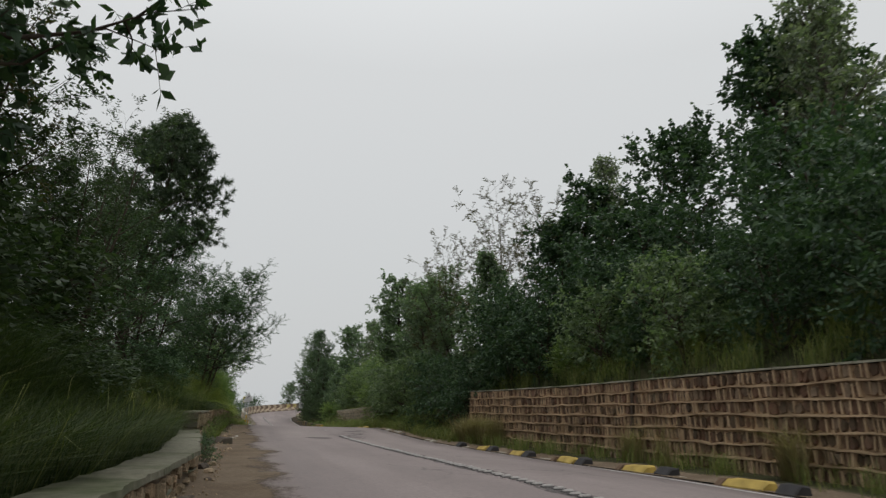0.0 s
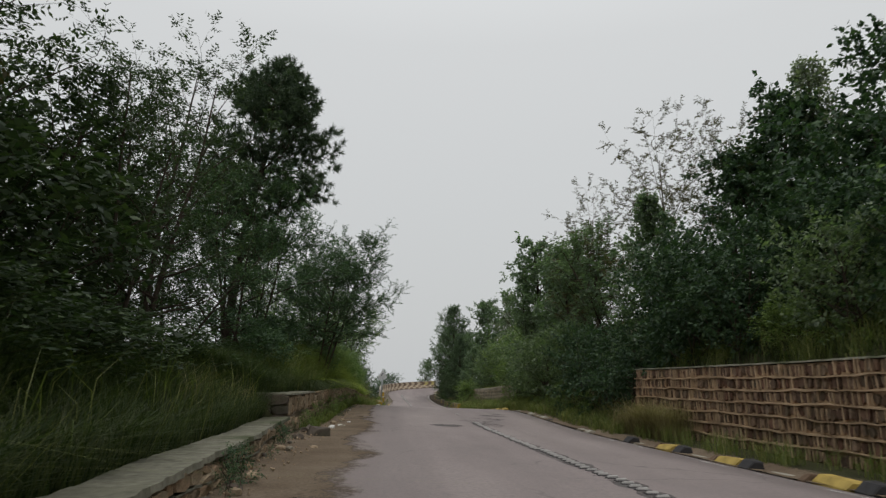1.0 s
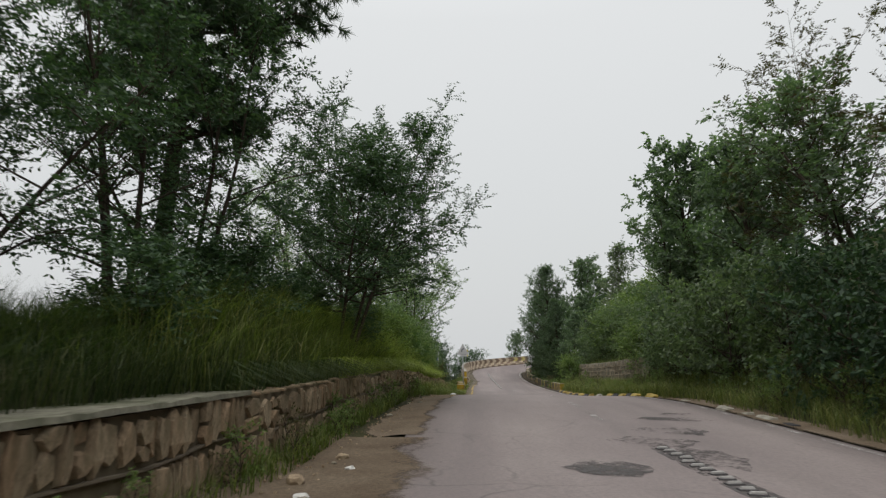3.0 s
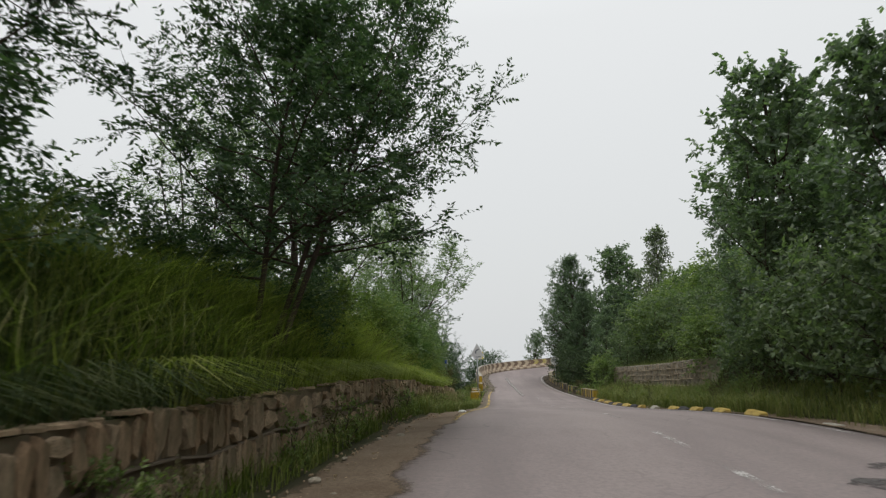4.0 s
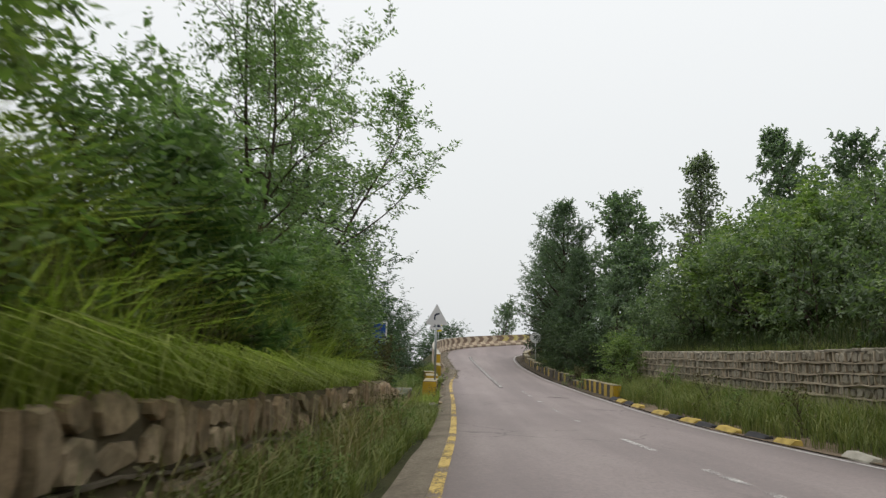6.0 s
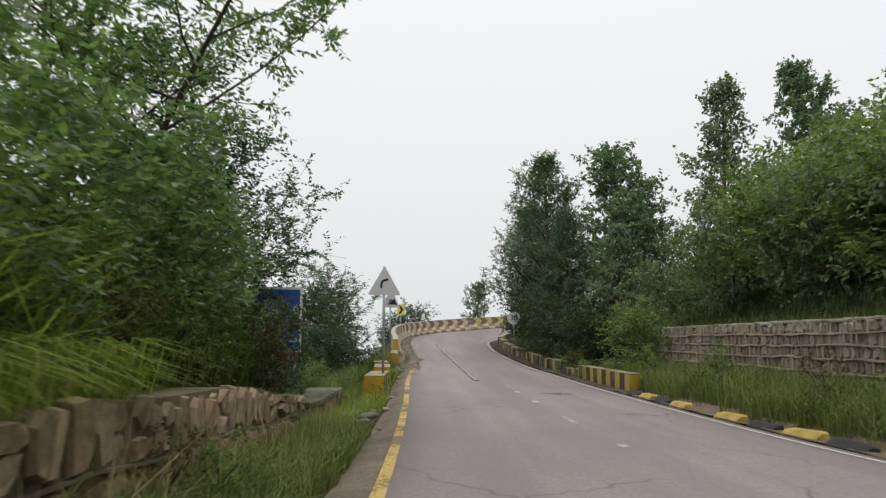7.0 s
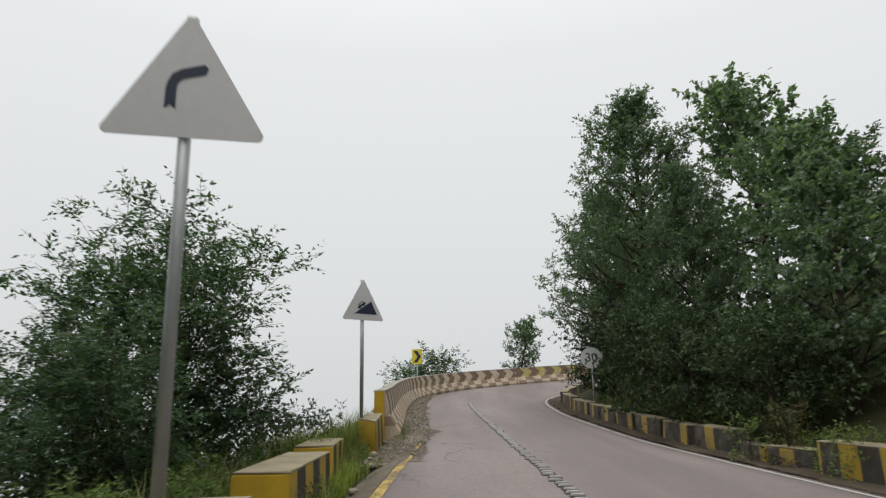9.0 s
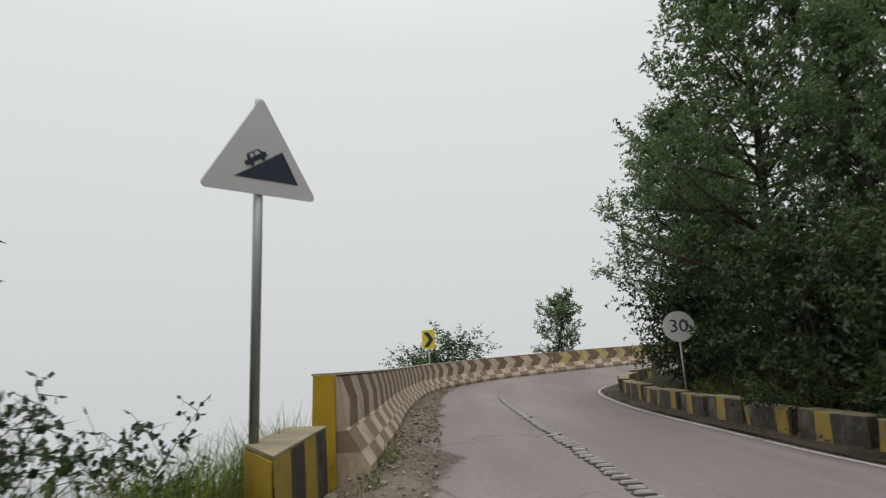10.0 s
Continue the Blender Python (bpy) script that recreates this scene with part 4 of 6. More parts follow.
for i in range(34):
    y = rr.uniform(60, 81) if i < 22 else rr.uniform(20, 47)
    e = edge_at(LEFT, y)
    x = e[0] - rr.uniform(0.15, 0.6) - (0.2 if i >= 22 else 0)
    s = rr.uniform(0.05, 0.17)
    boulder("loose_stone", (x, y, gz(x, y) + (0.08 if i < 22 else 0.05)), (s, s * rr.uniform(0.6, 1.0), s * 0.55), 200 + i, GREYSTONE if i % 3 else RUBBLE, "small loose stone on the dusty shoulder")

for i in range(20):
    y = rr.uniform(78.5, 92)
    x = edge_at(LEFT, y)[0] - 0.05 - 0.42 * rr.random() ** 1.5
    s = rr.uniform(0.03, 0.08)
    boulder("loose_stone", (x, y, gz(x, y) + 0.155), (s, s * rr.uniform(0.6, 1.0), s * 0.55), 400 + i, (GREYSTONE, RUBBLE, DARKSTONE)[i % 3], "small loose stone at the foot of the barrier")

# gravel and crumbs of concrete on the dirt
rg = np.random.default_rng(17)


def gravel(name, n, y0, y1, side, near, far, size, lift, mat, label):
    chips = [stone_mesh("chip", 900 + i, mat, 5, True) for i in range(6)]
    at = []
    for _ in range(n):
        y = rg.uniform(y0, y1)
        e = edge_at(LEFT if side < 0 else RIGHT, y)
        x = e[0] + side * (near + (far - near) * rg.random())
        k = size * rg.uniform(0.4, 1.0) ** 2
        at.append((chips[rg.integers(6)], pose(x, y, gz(x, y) + lift, -90 + rg.normal(0, 15), rg.normal(0, 15), rg.uniform(0, 360)) @ Matrix.Diagonal((k, k * 0.55, k * 0.8, 1))))
    tagged(new(name, joined(name, at, mat)), label, "gravel", kind="stuff")


gravel("gravel_barrier_foot", 1500, 77, 98, -1, -0.25, 0.5, 0.06, 0.155, GREYSTONE, "grey gravel and crumbs of concrete at the barrier's foot")
gravel("gravel_left", 1300, 8, 47, -1, -0.3, 1.1, 0.05, 0.045, RUBBLE, "brown gravel on the dirt shoulder")
gravel("gravel_right", 500, 76, 98, 1, 0.05, 0.5, 0.05, 0.15, DARKSTONE, "dark crumbs of stone along the parapet")

# ---- low painted kerb stones on the right ----
def kerb_stone(mat, seed):
    r = np.random.default_rng(seed)
    bm = bmesh.new()
    prof = [(-0.20, -0.06), (-0.18, 0.03), (-0.05, 0.135), (0.12, 0.13), (0.17, -0.06)]
    rings = []
    for y, k in ((-0.46, 0.86), (-0.40, 1.0), (0.40, 1.0), (0.46, 0.86)):
        rings.append([bm.verts.new((x * k + r.normal(0, 0.008), y + r.normal(0, 0.01), z * (k if z > 0 else 1) + r.normal(0, 0.006))) for x, z in prof])
    for a, b in zip(rings, rings[1:]):
        for i in range(5):
            bm.faces.new((a[i], a[(i + 1) % 5], b[(i + 1) % 5], b[i]))
    bm.faces.new(rings[0])
    bm.faces.new(rings[-1])
    return bm_mesh("kerb_stone", bm, mat)


rk = np.random.default_rng(12)
KERBS = {"yellow": [kerb_stone(YELLOW, s) for s in (1, 2, 3)], "black": [kerb_stone(BLACK, s) for s in (4, 5, 6)], "brown": [kerb_stone(KERB_BROWN, s) for s in (9, 10)], "bare": [kerb_stone(WHITEISH, s) for s in (7, 8)]}
KERB_LABELS = {"yellow": "low kerb stone painted yellow, chipped", "black": "low kerb stone painted black, chipped", "brown": "short brown stained end stone of the kerb", "bare": "bare grey kerb stone half sunk in grass"}


def lay_kerb(kind, y, long, tall, sunk):
    x = right_x(y, 0.30 + rk.normal(0, 0.03))
    ob = new("kerb_stone", KERBS[kind][rk.integers(len(KERBS[kind]))])
    ob.matrix_basis = pose(x, y, gz(x, y) + 0.035 - sunk, rk.normal(0, 2), rk.normal(0, 2), rk.normal(0, 3)) @ Matrix.Diagonal((1.0 if y < 30 else 0.82, long, tall, 1))
    tagged(ob, KERB_LABELS[kind], "kerb stone", group="kerb stones beside the road")


y = 6.85
while y < 69.6:
    pale = rk.random()
    if y < 26:
        lay_kerb("yellow", y, 0.92, 1.0, 0.0)
        lay_kerb("brown", y + 0.56, 0.2, 0.9, 0.01)
        lay_kerb("bare", y + 1.5, 0.75, 0.5, 0.045)
        lay_kerb("black", y + 2.2, 0.42, 1.15, 0.0)
    elif y < 44:
        if pale > 0.3:
            lay_kerb("yellow" if pale > 0.75 else "bare", y, 0.7, 0.8, 0.03)
        if rk.random() > 0.5:
            lay_kerb("black" if rk.random() > 0.5 else "bare", y + 1.1, 0.6, 0.7, 0.05)
    else:
        lay_kerb("yellow" if pale > 0.3 or y > 60 else "bare", y, 0.85, 0.85, 0.0)
        if rk.random() > 0.2:
            lay_kerb("black", y + 1.1, 0.8, 0.85, 0.01)
    y += (2.94 if y < 29 else 2.28) + rk.normal(0, 0.05)

for i in range(16):
    y = rr.uniform(11, 24.5)
    x = float(np.interp(y, LOW_Y, LOW_X)) + rr.uniform(0.05, 0.35)
    s = rr.uniform(0.06, 0.2)
    boulder("loose_stone", (x, y, gz(x, y) + 0.03), (s, s * rr.uniform(0.6, 1.0), s * 0.6), 300 + i, DARKSTONE if i % 3 else RUBBLE, "small dark stone fallen at the foot of the low wall")

# ---- parapet blocks ----
def parapet_block(name, at, turn, size, stripes, label, group, seed, climb=0.0, end=False, wear=0.012, skew=0.0):
    r = np.random.default_rng(seed)
    ob = new(name)
    ob.matrix_basis = pose(*at, climb, 0, turn)
    def cut(bm):
        """Slants the near end, its valley side further back."""
        for v in bm.verts:
            if v.co.y < 0:
                v.co.y += skew * (0.5 - v.co.x / size[0])
        return bm

    if end:
        part("end_face", bm_mesh("end_face", cut(box((size[0] * 0.985, 0.012, size[2] - 0.03), (0, -size[1] / 2 - 0.004, size[2] / 2 - 0.05), 0.004, 0.975)), BARRIER_END), ob, None, "yellow painted end face")
    part("body", bm_mesh("body", cut(box((size[0], size[1], size[2]), (0, 0, size[2] / 2 - 0.05), 0.018, 0.97, wear, r)), stripes), ob)
    part("top", bm_mesh("top", cut(box((size[0] * 0.97, size[1] * 0.975, 0.02), (0, 0, size[2] - 0.047), 0.006, 1, 0.006, r)), PALE_TOP), ob)
    tagged(ob, label, "parapet block", group)
    return ob


for i, (y, l) in enumerate(((72.1, 1.85), (74.02, 1.82), (75.95, 1.86))):
    x = right_x(y, 0.66)
    parapet_block("parapet_block", (x, y, gz(x, y)), (1.5, 2.5, 3.5)[i], (0.36, l, 0.52), STRIPES_NEW, "concrete parapet block striped yellow and black", "parapet blocks on the inner verge", 70 + i, 0, i == 0)
for i, (y, l, h, turn) in enumerate(((77.75, 1.35, 0.34, 6), (79.1, 1.1, 0.30, -3))):
    x = right_x(y, 0.70)
    parapet_block("broken_parapet_block", (x, y, gz(x, y) - 0.02), turn, (0.34, l, h), STRIPES_OLD, "low broken parapet block, its paint almost gone", "parapet blocks on the inner verge", 80 + i, 0, False, 0.035)
inner = fine_line(between(1, 0.74), 0.1)
s = np.argmin(np.abs(inner[:, 1] - 80.75) + np.abs(inner[:, 0] - 10.15))
for i, gap in enumerate((3, 2, 2, 1, 2, 3, 1, 2, 1, 2, 2, 1, 2)):
    p, q = inner[s], inner[s + 6]
    turn = -math.degrees(math.atan2(q[0] - p[0], q[1] - p[1])) + (1.5, -2.0, 0.8, -1.0)[i % 4]
    parapet_block("parapet_block", (p[0], p[1], gz(p[0], p[1]) - 0.01), turn, (0.36, 1.62, (0.50, 0.47, 0.49, 0.45)[i % 4]), STRIPES_OLD, "weathered concrete parapet block with faded yellow and black paint", "parapet blocks on the inner verge", 90 + i, math.degrees(math.atan2(q[2] - p[2], math.hypot(q[0] - p[0], q[1] - p[1]))), False, 0.022)
    s += 16 + gap

for i, (x, y, l, top) in enumerate(((2.78, 70.2, 2.3, 0.50), (2.74, 73.65, 2.4, 0.55), (2.56, 76.3, 2.0, 0.58), (2.92, 79.1, 1.85, 0.85))):
    h = 0.62 if i < 3 else 0.72
    parapet_block("parapet_block", (x, y, top - h + 0.05), (-1, 2, 5, 2)[i], (0.52 if i < 3 else 0.37, l, h), STRIPES_NEW, "yellow and black concrete parapet block carrying a sign post" if i in (0, 3) else "yellow and black concrete parapet block in weeds", "parapet blocks on the valley side", 120 + i, (0, 0, 0, 3.4)[i], True, 0.012, (0, 0, 0, 0.66)[i])

# ---- concrete barrier round the bend ----
bl = fine_line(between(0, -0.79), 0.3)
first = np.argmin(np.abs(bl[:, 1] - 80.3) + np.abs(bl[:, 0] - 2.9))
bl = bl[first:first + 190]
barrier = new("concrete_barrier")
barrier.location = bl[0]
binv = Matrix.Translation(-Vector(bl[0]))
btall = np.interp(bl[:, 1], [80.3, 86, 93, 104], [0.95, 0.92, 0.94, 0.98])
bprof = [(0.42, -0.25), (0.42, 0.06), (0.22, 0.40), (0.20, 0.42), (0.12, 0.91), (0.10, 0.93), (-0.10, 0.93), (-0.12, -0.25)]
part("wall", loft("wall", bprof, bl, BARRIER, uv=True, tall=btall), barrier, binv, "concrete wall with brown and cream chevrons and a checkered foot")
cap_prof = [(0.125, 0.931), (0.12, 0.955), (-0.115, 0.955), (-0.12, 0.931)]
part("coping", loft("coping", cap_prof, bl, WHITEISH, tall=btall), barrier, binv)
end = prism([(0.115, -0.2), (0.105, 0.872), (0.098, 0.884), (-0.098, 0.884), (-0.12, -0.2)], 0.03, 0.004)
part("end_face", bm_mesh("end_face", end, BARRIER_END), barrier, pose(0, -0.034, 0, 0, 0, 0), "yellow painted end face")
tagged(barrier, "concrete road barrier with faded chevron paint round the bend", "road barrier")

# ---- road studs along the centre ----
def stud_mesh(seed):
    r = np.random.default_rng(seed)
    bm = box((0.18, 0.060, 0.045), (0, 0, 0.010), 0.010, 0.74, 0.006, r)
    return bm_mesh("road_stud", bm, STUD)


studs = [stud_mesh(s) for s in range(4)]
# added dark plate that stands in for the shadow round each bar
pad = bm_mesh("pad", box((0.19, 0.13, 0.016), (0, 0, 0.002), 0.004, 0.93), STUD_GAP_SHADE)
rs = np.random.default_rng(5)
centre = fine_line(between(0.515), 0.05)
for y0, y1, gap in ((6.0, 32.6, 0.29), (74.0, 94.5, 0.235)):
    y = y0
    while y < y1:
        c = centre[np.argmin(np.abs(centre[:, 1] - y))].copy()
        c[0] = stud_x(y)
        ob = new("road_stud", studs[rs.integers(4)])
        ob.matrix_basis = pose(c[0] + rs.normal(0, 0.02), c[1], gz(c[0], c[1]) + 0.148, 0, 0, rs.normal(0, 5))
        part("pad", pad, ob)
        tagged(ob, "raised pale rumble bar fixed on the asphalt", "road stud", "rumble bars along the centre line")
        y += gap

# ---- signs ----
def sign_post(parent, height, radius, mat=STEEL):
    part("pole", bm_mesh("pole", rod(radius, height), mat, True), parent)


def triangle_sign(name, at, turn, height, symbols, label):
    """at: foot of the pole; height: from the foot to the top corner of the plate."""
    ob = new(name)
    ob.matrix_basis = pose(*at, 0, 0, turn)
    sign_post(ob, height - 0.02, 0.036)
    a = 0.93
    tri = rounded([(-a / 2, height - a * 0.866), (a / 2, height - a * 0.866), (0, height)], 0.035)
    plate = part("plate", bm_mesh("plate", prism(tri, 0.006, 0.002), PLATE), ob, pose(0, -0.048, 0))
    k = 0.985
    cz = height - a * 0.577
    part("stiffener", bm_mesh("stiffener", prism([(x * 0.97, cz + (z - cz) * 0.97) for x, z in tri], 0.003), PLATE_EDGE), ob, pose(0, -0.0415, 0))
    for z in (0.18, 0.55):
        part("clamp", bm_mesh("clamp", box((0.11, 0.05, 0.03), (0, -0.012, height - a * 0.866 + z), 0.004), STEEL), ob)
    for nm, outline in symbols:
        part(nm, bm_mesh(nm, prism([(x, height - a * 0.866 + z) for x, z in outline], 0.002), SYMBOL), plate, pose(0, -0.0035, 0))
    tagged(ob, label, "road sign")
    return ob


bend_symbol = [(-0.115, 0.17), (-0.085, 0.20), (-0.055, 0.17), (-0.055, 0.30), (-0.045, 0.34), (-0.02, 0.365), (0.10, 0.40), (0.115, 0.44), (0.09, 0.465), (-0.035, 0.425), (-0.085, 0.39), (-0.105, 0.345), (-0.115, 0.30)]
triangle_sign("warning_sign_bend", (2.94, 70.06, 0.50), 14, 2.92, [("bend_symbol", bend_symbol)], "faded triangular bend warning sign on a grey pole")
hill = [(-0.20, 0.12), (0.30, 0.12), (0.17, 0.37)]
SLOPE = math.radians(34)


def uphill(points):
    """Outline points given along and above the slope of the symbol."""
    return [(-0.20 + u * math.cos(SLOPE) - v * math.sin(SLOPE), 0.12 + u * math.sin(SLOPE) + v * math.cos(SLOPE)) for u, v in ((0.075 + 0.76 * a, 0.72 * b) for a, b in points)]


car_body = uphill([(0.07, 0.035), (0.07, 0.085), (0.11, 0.09), (0.135, 0.145), (0.27, 0.145), (0.30, 0.09), (0.325, 0.085), (0.325, 0.035)])
wheels = [uphill([(u + 0.026 * math.cos(k / 12 * math.tau), 0.032 + 0.026 * math.sin(k / 12 * math.tau)) for k in range(12)]) for u in (0.13, 0.265)]
panes = [uphill([(0.148, 0.092), (0.158, 0.13), (0.195, 0.13), (0.195, 0.092)]), uphill([(0.21, 0.092), (0.21, 0.13), (0.252, 0.13), (0.268, 0.092)])]
hill_sign = triangle_sign("warning_sign_steep", (2.79, 78.86, 0.80), 38, 2.66, [("slope_symbol", hill), ("vehicle_symbol", car_body)] + [("wheel_symbol", w) for w in wheels], "faded triangular steep hill warning sign on a grey pole")

hill_plate = [c for c in hill_sign.children if c.name.startswith("plate")][0]
for outline in panes:
    part("window_symbol", bm_mesh("window_symbol", prism([(x, 2.66 - 0.93 * 0.866 + z) for x, z in outline], 0.002), PLATE), hill_plate, pose(0, -0.0055, 0))

# round speed sign
speed = new("speed_limit_sign")
SPX, SPY = 9.72, 90.9
speed.matrix_basis = pose(SPX, SPY, gz(SPX, SPY) - 0.1, 0, 0, -4)
sign_post(speed, 2.22, 0.026, STEEL)
disc = [(0.39 * math.cos(k / 40 * math.tau), 2.12 + 0.39 * math.sin(k / 40 * math.tau)) for k in range(40)]
speed_plate = part("plate", bm_mesh("plate", prism(disc, 0.006, 0.002), SIGN_WHITE), speed, pose(0, -0.036, 0))


def lettering(text, size, mat, name="lettering"):
    cu = bpy.data.curves.new(name, "FONT")
    cu.body, cu.size, cu.align_x, cu.align_y, cu.extrude = text, size, "CENTER", "CENTER", 0.002
    cu.resolution_u = 4
    tmp = bpy.data.objects.new("tmp", cu)
    me = bpy.data.meshes.new_from_object(tmp)
    bpy.data.objects.remove(tmp)
    bpy.data.curves.remove(cu)
    me.name = name
    me.materials.clear()
    me.materials.append(mat)
    return me


part("numerals", lettering("30", 0.46, SYMBOL), speed_plate, pose(0, -0.004, 2.12, 90, 0, 0) @ Matrix.Diagonal((1.05, 1, 1, 1)))
tagged(speed, "round white speed sign with dark numerals on a thin pole", "road sign")

# chevron board behind the barrier
chev = new("chevron_sign")
chev.matrix_basis = pose(2.75, 101.0, gz(2.75, 101.0) - 0.1, 0, 0, -6)
h0 = 3.93 - gz(2.75, 101.0)
sign_post(chev, h0 - 0.1, 0.03)
cp = part("plate", bm_mesh("plate", prism(rounded([(-0.27, h0 - 0.78), (0.27, h0 - 0.78), (0.27, h0), (-0.27, h0)], 0.03), 0.006, 0.002), CHEVRON_YELLOW), chev, pose(0, -0.04, 0))
zc = h0 - 0.39
part("arrow", bm_mesh("arrow", prism([(-0.2, zc + 0.3), (0.0, zc + 0.3), (0.21, zc), (0.0, zc - 0.3), (-0.2, zc - 0.3), (0.02, zc)], 0.002), SYMBOL), cp, pose(0, -0.0035, 0))
tagged(chev, "yellow chevron board with a dark arrow behind the barrier", "road sign")

# blue notice board
board = new("blue_notice_sign")
BW, BH = 1.10, 1.52
board.matrix_basis = pose(0.82, 66.3, -0.6, 0, 0, 10)
bz = 2.55 + 0.6 - BH
for sx in (-0.42, 0.42):
    part("post", bm_mesh("post", rod(0.035, 2.5 + 0.6, 12, (sx, 0.05, 0)), STEEL, True), board)
panel = part("panel", bm_mesh("panel", prism(rounded([(-BW / 2, bz), (BW / 2, bz), (BW / 2, bz + BH), (-BW / 2, bz + BH)], 0.02), 0.012, 0.003), SIGN_WHITE), board, pose(0, 0, 0), "panel with a white border")
part("blue_field", bm_mesh("blue_field", prism([(-BW / 2 + 0.05, bz + 0.16), (BW / 2 - 0.05, bz + 0.16), (BW / 2 - 0.05, bz + BH - 0.05), (-BW / 2 + 0.05, bz + BH - 0.05)], 0.002), SIGN_BLUE), panel, pose(0, -0.004, 0))
part("red_strip", bm_mesh("red_strip", prism([(-BW / 2, bz - 0.06), (BW / 2, bz - 0.06), (BW / 2, bz + 0.14), (-BW / 2, bz + 0.14)], 0.004), SIGN_RED), panel, pose(0, -0.006, 0))
LINES = (("\ufe81\ufb94\ufbaf \ufea7\ufec4\ufeae\ufee7\ufe8e\ufb8e", 0.235, -0.01, 1.02, 0.92), ("\ufee3\ufeee\ufb8c \ufba8\ufbaf", 0.22, 0.02, 0.78, 0.95), ("\ufe8d\ufea3\ufe98\ufbff\ufe8e\ufec1 \ufeb3\ufbaf", 0.22, 0.13, 0.42, 0.9))
for text, size, x, z, sx in LINES:
    part("lettering", lettering(text[::-1], size, SIGN_WHITE), panel, pose(x, -0.0065, bz + z, 90, 0, 0) @ Matrix.Diagonal((sx, 1, 1, 1)))
for x, w in ((-0.22, 0.16), (-0.03, 0.12), (0.14, 0.16), (0.3, 0.08)):
    part("faded_bar", bm_mesh("faded_bar", box((w, 0.003, 0.06), (x, -0.006, bz + 1.29), 0.001), SIGN_FADED), panel)
for x, w in ((-0.38, 0.16), (-0.17, 0.12), (0.05, 0.12), (0.3, 0.2)):
    part("small_bar", bm_mesh("small_bar", box((w, 0.003, 0.035), (x, -0.011, bz + 0.03), 0.001), SIGN_PINK), panel)
tagged(board, "blue notice board with white lettering, half hidden by leaves", "notice sign")


# ---- plants ----
def unit(v):
    return v / np.maximum(np.linalg.norm(v, axis=-1, keepdims=True), 1e-9)


def tubes(paths, sides_of):
    """Tapered tubes round poly-lines: (points, radii) each."""
    vs, fs, n = [], [], 0
    for pts, rad in paths:
        k = sides_of(rad[0])
        t = unit(np.gradient(pts, axis=0))
        ref = np.where(np.abs(t[:, 2:3]) > 0.9, np.array([[1.0, 0, 0]]), np.array([[0, 0, 1.0]]))
        a = unit(np.cross(t, ref))
        b = np.cross(t, a)
        ang = np.arange(k) / k * math.tau
        ring = pts[:, None] + rad[:, None, None] * (np.cos(ang)[None, :, None] * a[:, None] + np.sin(ang)[None, :, None] * b[:, None])
        vs.append(ring.reshape(-1, 3))
        m = len(pts)
        i = np.arange(m - 1)[:, None] * k
        j = np.arange(k)[None]
        j2 = (j + 1) % k
        fs.append(n + np.stack([i + j, i + j2, i + k + j2, i + k + j], -1).reshape(-1, 4))
        n += m * k
    return np.concatenate(vs), np.concatenate(fs)


def leaf_quads(p, d, length, width, rng, up=0.8, fold=0.12):
    """Pointed leaves at p along d, lying mostly face up."""
    ref = np.array([0, 0, up]) + rng.normal(0, 0.55, p.shape)
    s = unit(np.cross(d, ref))
    nrm = np.cross(s, d)
    length, width = np.broadcast_to(length, len(p))[:, None], np.broadcast_to(width, len(p))[:, None]
    mid = p + d * length * 0.42
    v = np.stack([p, mid + s * width / 2 - nrm * fold * width, p + d * length - nrm * 0.1 * length, mid - s * width / 2 - nrm * fold * width], 1)
    return v.reshape(-1, 3)


def quads_of(n):
    return np.arange(n * 4).reshape(n, 4)


def branch(rng, start, way, length, curve_up, wander, n):
    pts = [start]
    d = way / np.linalg.norm(way)
    for _ in range(n):
        d = d + np.array([0, 0, curve_up / n]) + rng.normal(0, wander, 3)
        d /= np.linalg.norm(d)
        pts.append(pts[-1] + d * length / n)
    return np.array(pts)


def on_path(pts, f):
    x = f * (len(pts) - 1)
    i = np.minimum(x.astype(int), len(pts) - 2)
    t = (x - i)[:, None]
    return pts[i] * (1 - t) + pts[i + 1] * t, unit(pts[i + 1] - pts[i])


PROFILES = {
    "round": lambda u: math.sin(math.pi * min(1, (0.12 + 0.84 * u)) ** 0.9) * 0.9 + 0.1,
    "cone": lambda u: (1 - u) ** 0.75 * 0.95 + 0.10,
    "column": lambda u: 0.55 + 0.45 * math.sin(math.pi * u) - 0.35 * u,
    "vase": lambda u: 0.45 + 0.55 * math.sin(math.pi * (0.2 + 0.62 * u)),
}


